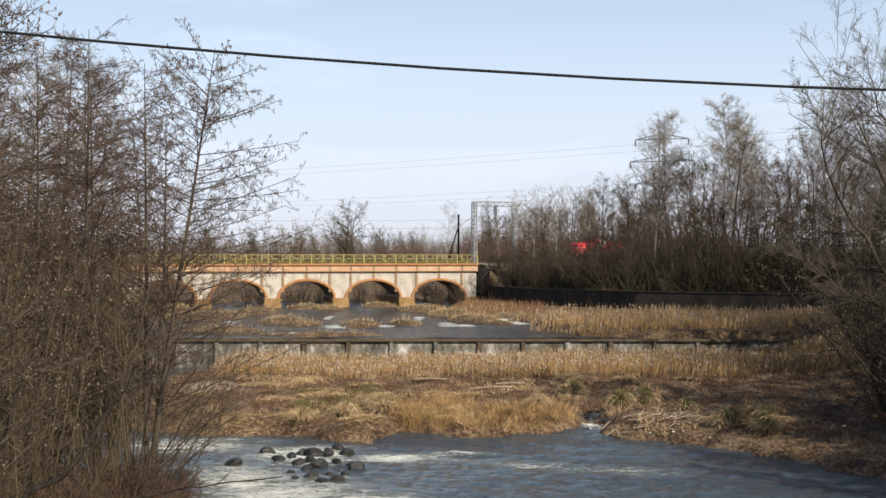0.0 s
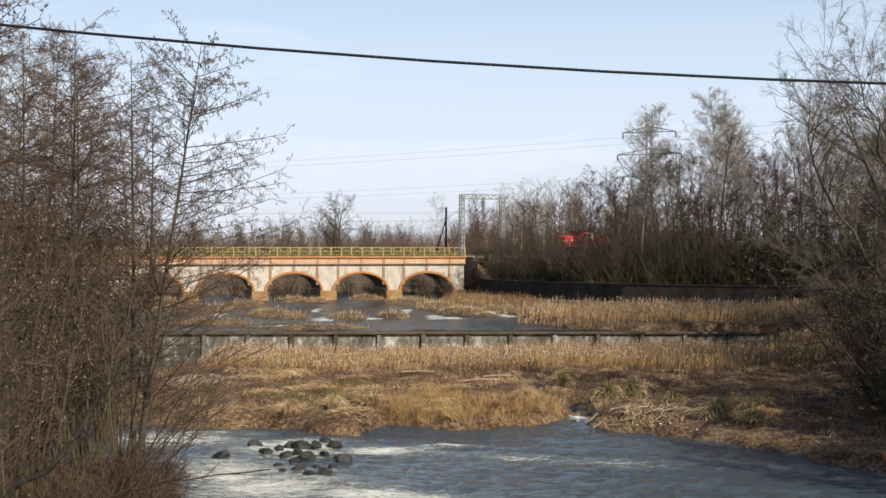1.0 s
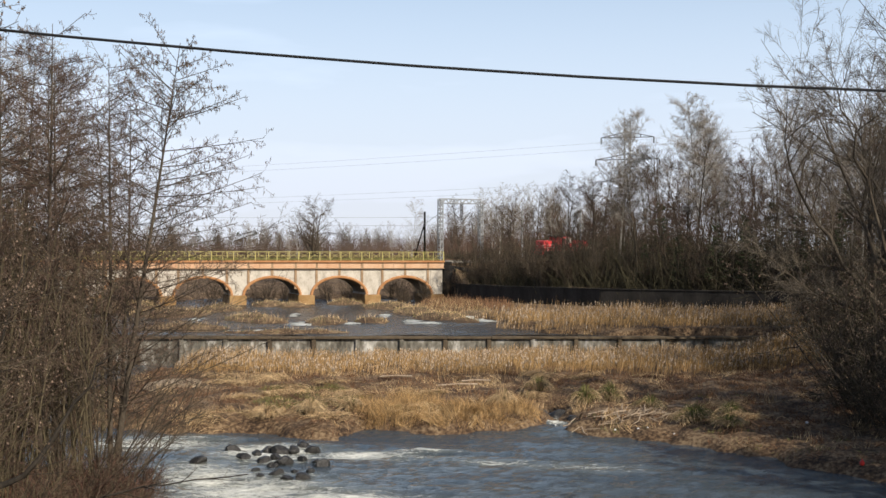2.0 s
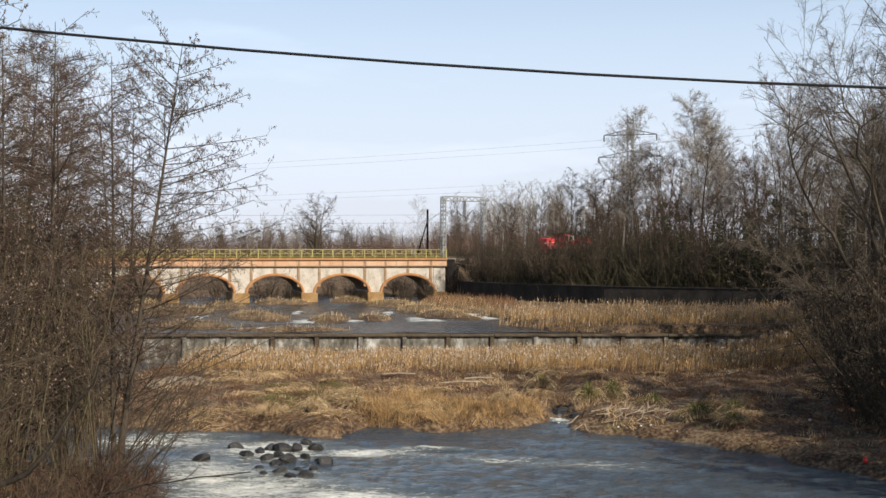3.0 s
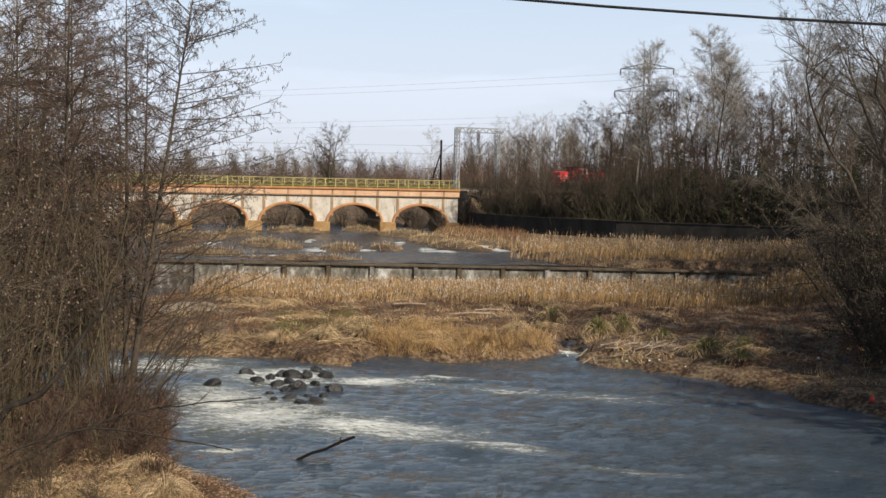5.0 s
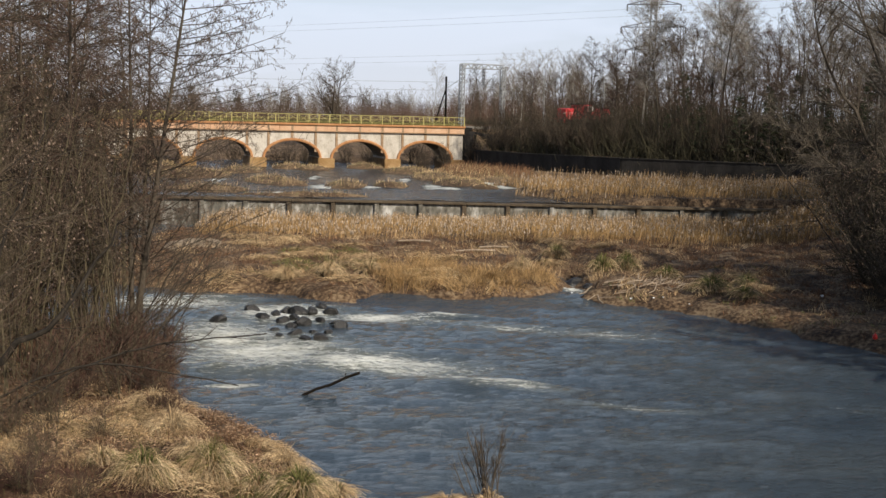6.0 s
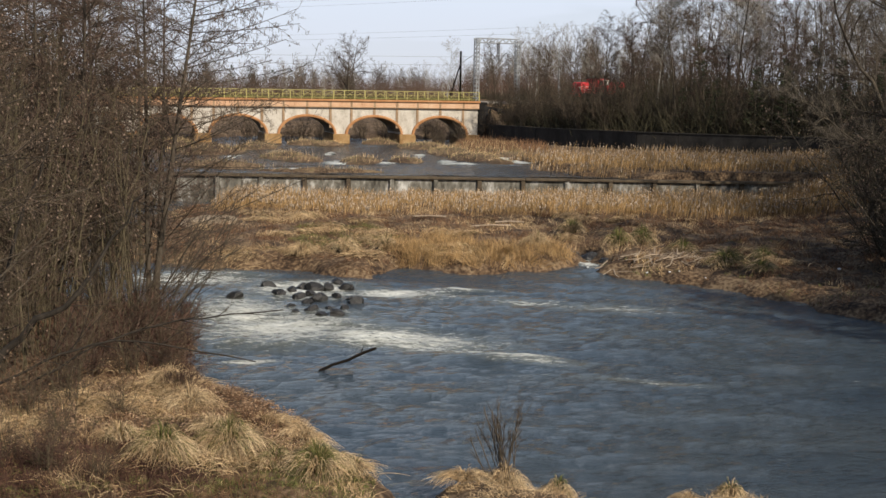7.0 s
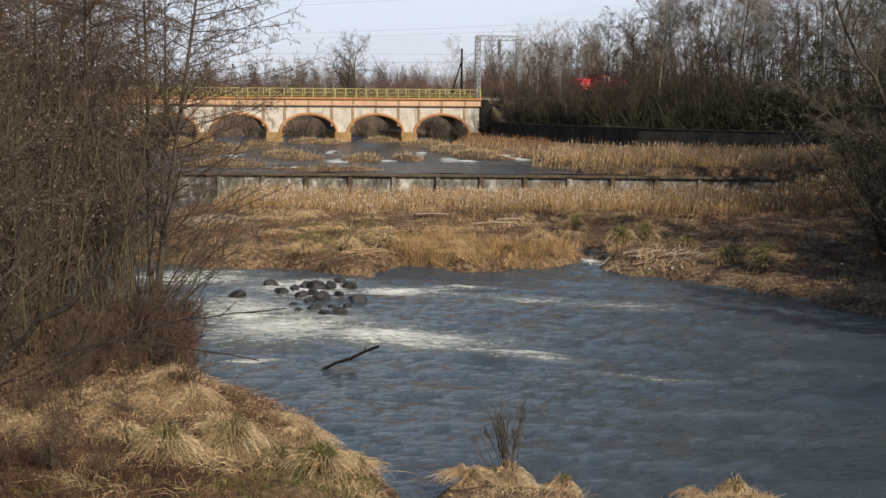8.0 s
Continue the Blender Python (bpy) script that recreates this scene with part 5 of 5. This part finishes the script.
def tussock(x, y, r, h, n, green, name="grass_tussock", label="drooping pale tussock of sedge on the bank", aim=None):
    """A fountain of blades that fall to the ground; with aim, a swath flattened that way."""
    t = tagged(empty(name), label, "tussock" if aim is None else "grass", "sedge tussocks" if aim is None else "flattened straw")
    a, k = R.uniform(0, 6.283, n), R.uniform(0, 1, n) ** 0.6
    px, py = x + np.cos(a) * k * r * 0.3, y + np.sin(a) * k * r * 0.3
    if aim is not None:
        px, py = x + R.normal(size=n) * r * 0.45, y + R.normal(size=n) * r * 0.35
        a = aim + R.normal(size=n) * 0.5
    z = land(px, py) + 0.08
    reach = r * (0.12 + 0.75 * k) * R.uniform(0.6, 1.25, n)
    hh = h * R.uniform(0.5, 1.15, n) * (1 - 0.25 * k)
    bend = R.normal(size=n) * 0.35
    A = np.empty((n, 6, 4))
    for i in range(6):
        u = i / 5
        A[:, i, 0], A[:, i, 1] = px + np.cos(a + bend * u) * reach * u ** 1.25, py + np.sin(a + bend * u) * reach * u ** 1.25
        A[:, i, 2] = z + hh * (2.4 * u - (1.35 + 1.15 * k) * u * u)
        A[:, i, 3] = (0.010 if y < 60 else 0.018) * (1 - 0.7 * u)
    A[:, :, 2] = np.maximum(A[:, :, 2], land(A[:, :, 0], A[:, :, 1]) + 0.01)
    g = R.rand(n) < green * (0.2 + 2.4 * (1 - k))
    for sel, m, nm in ((~g, M_PALE if aim is None else M_STRAW, "dry_tuft"), (g, M_GREEN, "green_tuft")):
        if sel.sum() > 3:
            q = Soup()
            q.add(*tubes(A[sel], 3))
            part(nm, q.mesh(nm, m), t, "", "stuff")
    return t


for x, y, r, h, n, g in ((-7.1, 31.6, 1.0, 0.95, 900, 0.30), (-5.6, 32.8, 1.05, 1.05, 1000, 0.25), (-3.1, 31.5, 0.95, 0.75, 700, 0.45), (-4.3, 32.2, 0.7, 0.5, 400, 0.35), (-3.9, 35.4, 0.9, 0.55, 600, 0.0), (-6.4, 34.6, 0.8, 0.6, 450, 0.02),
                         (-2.2, 32.2, 0.6, 0.45, 350, 0.1), (-8.6, 33.0, 0.8, 0.6, 450, 0.1), (-7.6, 37.6, 1.0, 0.9, 600, 0.0), (-8.9, 41.0, 1.0, 0.7, 450, 0.0), (3.1, 31.6, 0.5, 0.6, 420, 0.35), (0.7, 31.9, 0.9, 0.4, 450, 0.0), (1.75, 31.9, 0.7, 0.8, 500, 0.0),
                         (7.5, 31.5, 0.5, 0.55, 350, 0.25), (8.4, 31.6, 0.5, 0.4, 250, 0.2), (6.4, 31.4, 0.5, 0.35, 250, 0.0),
                         (16.5, 72.5, 1.4, 1.1, 350, 0.6), (15.0, 78, 1.2, 1.0, 300, 0.5), (11.5, 82, 1.2, 1.3, 350, 0.5), (13.2, 82.5, 1.1, 1.2, 300, 0.5), (9.0, 88, 1.2, 1.2, 300, 0.3), (-6.0, 77, 1.2, 1.1, 350, 0.1),
                         (-8.5, 76, 1.1, 0.9, 300, 0.1), (-3.6, 78.5, 1.0, 1.0, 300, 0.1), (17.8, 69.5, 1.0, 0.8, 250, 0.6), (19, 74, 1.0, 0.9, 250, 0.6), (6.0, 80, 1.1, 1.1, 300, 0.1)):
    tussock(x, y, r, h, n, g)
rt = random.Random(19)
for k in range(70):                                      # straw flattened by floods, near bank and marsh
    close = k < 40
    x, y = (rt.uniform(-13, -2.6), rt.uniform(31, 44)) if close else (rt.uniform(-15, 22), rt.uniform(72, 100))
    if float(inside(POOL, np.array(x), np.array(y))) < -0.7:
        tussock(x, y, rt.uniform(0.7, 1.2) * (1 if close else 1.5), rt.uniform(0.15, 0.38) * (1 if close else 1.6), 260 if close else 200, 0.03, "flattened_grass", "pale dry grass flattened on the bank", rt.uniform(-2.6, 0.3))


def sandbar():
    b = bmesh.new()
    bmesh.ops.create_icosphere(b, subdivisions=4, radius=1)
    for v in b.verts:
        e = 1 + 0.25 * noise.noise(v.co * 1.7)
        v.co = Vector((v.co.x * 2.0 * e, v.co.y * 4.0 * e, v.co.z * 0.36))
    me = bpy.data.meshes.new("sandbar")
    b.to_mesh(me)
    b.free()
    me.materials.append(M_SAND)
    ob = tagged(new("sandbar", me), "pale bare sandbank beside the reeds", "sand")
    ob.location = (-17.2, 93.0, float(land(-17.2, 93.0)) + 0.12)


sandbar()

sh = tree("dry_shrub", "thin dry upright shrub at the water's edge", 61, 2.1, 0.013, [row(5, 0.3, 22, 0.45, 0.3, 4, 0.08, 0.05, 0.006, 0.003), row(4, 0.3, 30, 0.4, 0.3, 3, 0.1, 0.03, 0.004, 0.002)], M_BARK, M_TWIG, stems=18, spread_=0.24, crook=0.04, category="shrub", base_r=0.16)
sh.matrix_basis = pose(1.75, 32.0, 0.35)


for x, y, k in ((-11.0, 31.4, 0.26), (-9.6, 30.2, 0.22), (-12.4, 33.2, 0.32), (-10.6, 34.4, 0.24), (-12.0, 36.0, 0.34), (-8.2, 29.8, 0.2), (-13.2, 30.8, 0.34), (-10.2, 32.6, 0.2), (-11.9, 39.6, 0.4), (-10.6, 42.2, 0.36),
                (-9.9, 44.4, 0.34), (-12.2, 42.4, 0.45), (-11.2, 37.4, 0.3), (-9.4, 36.4, 0.2), (-10.9, 46.2, 0.42)):
    ob = copy_thing(b2, pose(x, y, float(land(x, y)) - 0.1, 0, 0, x * 97 % 360))
    ob.scale = (k * 1.25, k * 1.25, k * 0.9)
    ob["label"], ob["group"] = "low tangled dark bare scrub on the near bank", "low scrub"
clumps(900, 22, -15, -6, 27.5, 33.5, 0.22, 0.12, 0.6, 0.009, M_BRAMBLE, "bramble", "dark bramble stalks on the near bank", near, 0.9, 1.2)
clumps(800, 22, -15, -1.6, 27.5, 32, 0.2, 0.08, 0.3, 0.011, M_GREEN, "moss_grass", "mossy green grass on the near bank", near, 0.6)

thicket = tree("bramble_thicket", "dense low bramble thicket on the near bank", 71, 1.7, 0.014, [row(7, 0.15, 45, 0.45, 0.4, 4, 0.14, -0.03, 0.008, 0.005), row(5, 0.2, 50, 0.5, 0.3, 3, 0.15, -0.05, 0.006, 0.004)], M_BRAMBLE, M_TWIG, stems=34, spread_=0.55, crook=0.12, category="shrub", base_r=0.5)
stand(thicket, [(-11.2, 45.4, 1.3), (-10.6, 47.6, 1.2), (-12.4, 44.0, 1.2), (-10.3, 44.0, 0.9), (-11.8, 48.8, 1.4), (-9.9, 46.0, 1.0), (-13.2, 46.2, 1.3), (-12.0, 41.4, 0.9), (-9.2, 43.6, 0.7), (-12.9, 31.2, 0.8), (-11.4, 30.4, 0.7), (-9.9, 31.0, 0.6), (-11.2, 50.6, 1.3), (-8.4, 40.0, 0.6)], group="bramble thickets")
lx, ly = scatter(9000, -17, -4, 33, 46, lambda x, y: on_land(x, y) & (fbm(x * 0.6, y * 0.6, 52) > -0.25))
leaf_ways = np.zeros((len(lx), 2, 4))
leaf_ways[:, :, 0], leaf_ways[:, :, 1], leaf_ways[:, :, 2] = lx[:, None], ly[:, None], (land(lx, ly) + R.uniform(0.03, 0.28, len(lx)))[:, None]
leaf_ways[:, 1, 0] += 0.05
leaves = Soup()
leaves.add(*bits(R, leaf_ways, 1, 0.05, 0.7))
tagged(new("fallen_leaves", leaves.mesh("fallen_leaves", M_LEAF)), "curled brown fallen leaves strewn over the near bank", "leaves", kind="stuff")

# ======== rocks, driftwood, floating branch ========
def rock(seed, size):
    b = bmesh.new()
    bmesh.ops.create_icosphere(b, subdivisions=3, radius=1)
    o, rk = Vector((seed * 7.3, seed * 2.1, 0)), random.Random(seed)
    cuts = [(Vector((rk.gauss(0, 1), rk.gauss(0, 1), rk.gauss(0, 0.8))).normalized(), rk.uniform(0.55, 0.85)) for _ in range(11)]
    for v in b.verts:
        for n, d in cuts:                                # split faces of broken stone
            e = v.co.dot(n) - d
            if e > 0:
                v.co = v.co - n * e
        v.co = v.co * (1.15 + 0.10 * noise.noise(v.co * 2.7 + o))
        v.co.z *= 0.75
    me = bpy.data.meshes.new("rock")
    b.to_mesh(me)
    b.free()
    me.materials.append(M_ROCK)
    return me


rock_meshes = [rock(i, 1) for i in range(5)]
for i, (x, y, k) in enumerate(((-4.25, 62.9, 0.44), (-4.75, 60.9, 0.32), (-5.0, 59.4, 0.34), (-5.5, 61.0, 0.22), (-6.35, 63.9, 0.46), (-6.75, 62.6, 0.30), (-7.35, 64.4, 0.34), (-7.4, 61.3, 0.24), (-6.3, 60.5, 0.36),
                             (-5.7, 59.2, 0.26), (-5.8, 69.0, 0.42), (-5.1, 67.8, 0.36), (-6.2, 67.7, 0.34), (-6.9, 67.3, 0.44), (-8.5, 65.3, 0.40), (-7.5, 67.7, 0.34), (-8.0, 66.6, 0.30), (-9.4, 67.5, 0.42),
                             (-5.4, 64.6, 0.30), (-4.7, 63.9, 0.24), (-6.9, 65.6, 0.26), (-7.0, 59.8, 0.22), (-10.6, 64.0, 0.4), (-12.4, 60.5, 0.4),
                             (9.6, 81.0, 0.6), (10.3, 79.2, 0.5), (8.6, 82.5, 0.5), (21.8, 54.5, 0.7), (-3.3, 76.4, 0.5), (-4.9, 75.9, 0.4), (-5.5, 76.6, 0.45))):
    ob = tagged(new("rock", rock_meshes[i % 5]), "dark wet boulder in the rapids", "rock", "river rocks")
    ob.location, ob.scale, ob.rotation_euler = (x, y, -0.04), (k * 1.1, k * 0.95, k * 1.0), (0.3 * math.sin(i * 2.3), 0.3 * math.cos(i * 1.3), i * 1.7)

wb = tagged(empty("floating_branch", (-3.6, 47.8, 0.12)), "dark waterlogged branch jutting from the pool", "branch")
part("limb", tube_mesh("limb", [[(-1.0, -0.9, -0.12), (-0.5, -0.5, 0.06), (0.0, 0.0, 0.12), (0.55, 0.55, 0.3), (1.05, 0.95, 0.42)]], 0.06, M_TAR, 8), wb)
part("stub", tube_mesh("stub", [[(0.5, 0.5, 0.28), (0.55, 0.6, 0.48)]], 0.025, M_TAR, 6), wb)

rd = random.Random(5)
dp = tagged(empty("driftwood_pile", (13.6, 75.4, 0)), "pile of bleached driftwood and flood litter on the bank", "driftwood")
for k in range(90):
    a, ln = rd.gauss(0.3, 0.95), rd.uniform(0.3, 1.5)
    x, y = rd.gauss(0, 1.9), rd.gauss(0, 1.1)
    z = float(land(13.6 + x, 75.4 + y)) + 0.05 + rd.uniform(0, 0.35) * math.exp(-(x * x / 6 + y * y / 2))
    c, s_ = math.cos(a) * ln / 2, math.sin(a) * ln / 2
    r = rd.choice((0.02, 0.03, 0.03, 0.045, 0.09 if k < 14 else 0.03))
    part("stick", tube_mesh("stick", [[(x - c, y - s_, z), (x + rd.uniform(-.1, .1), y + rd.uniform(-.1, .1), z + 0.08), (x + c, y + s_, z + rd.uniform(-0.05, 0.45))]], r, M_DRIFT, 5), dp)
for x, y, a, ln in ((3.6, 92.5, 0.25, 3.0), (5.0, 94, 0.1, 2.2), (-1, 97, 0.0, 2.5), (16.5, 77, -0.5, 1.2)):
    lg = tagged(new("log", tube_mesh("log", [[(-ln / 2, 0, 0), (0, 0.1, 0.06), (ln / 2, 0, 0.02)]], 0.07, M_DRIFT, 8)), "bleached log lying in dead grass", "log", "logs")
    lg.matrix_basis = pose(x, y, float(land(x, y)) + 0.25, 0, 0, math.degrees(a))

# ======== small things on the far bank ========
by = tagged(empty("red_buoy", (21.6, 59.6, max(0.0, float(land(21.6, 59.6))) + 0.1)), "small bright red plastic float lying on the bank", "buoy")
bb = bmesh.new()
bmesh.ops.create_uvsphere(bb, u_segments=16, v_segments=10, radius=0.2)
for v in bb.verts:
    v.co.z *= 1.5 if v.co.z > 0 else 0.9
bm_ = bpy.data.meshes.new("float_body")
bb.to_mesh(bm_)
bb.free()
bm_.materials.append(M_REDPLASTIC)
part("float_body", bm_, by)
by.scale = (0.6, 0.6, 0.6)
part("eyelet", tube_mesh("eyelet", [[(0, 0, 0.28), (0, 0, 0.38)]], 0.04, M_REDPLASTIC, 8), by)
for i, (x, y, k) in enumerate(((12.0, 73.0, 0.16), (13.2, 72.4, 0.14), (13.7, 72.1, 0.12), (22.4, 70.5, 0.2), (19.5, 80.2, 0.2), (15.0, 71.0, 0.1), (9.0, 77.2, 0.12))):
    pb = bmesh.new()
    bmesh.ops.create_icosphere(pb, subdivisions=2, radius=k)
    for v in pb.verts:
        v.co = v.co * (1 + 0.5 * noise.noise(v.co * 9 + Vector((i, 0, 0))))
        v.co.z *= 0.6
    pm = bpy.data.meshes.new("plastic_scrap")
    pb.to_mesh(pm)
    pb.free()
    pm.materials.append(M_LITTERWHITE)
    ob = tagged(new("plastic_scrap", pm), "crumpled white plastic washed up on the bank", "litter", "washed-up litter")
    ob.scale = (0.5, 0.5, 0.5)
    ob.location = (x, y, max(0.02, float(land(x, y))) + k * 0.25)
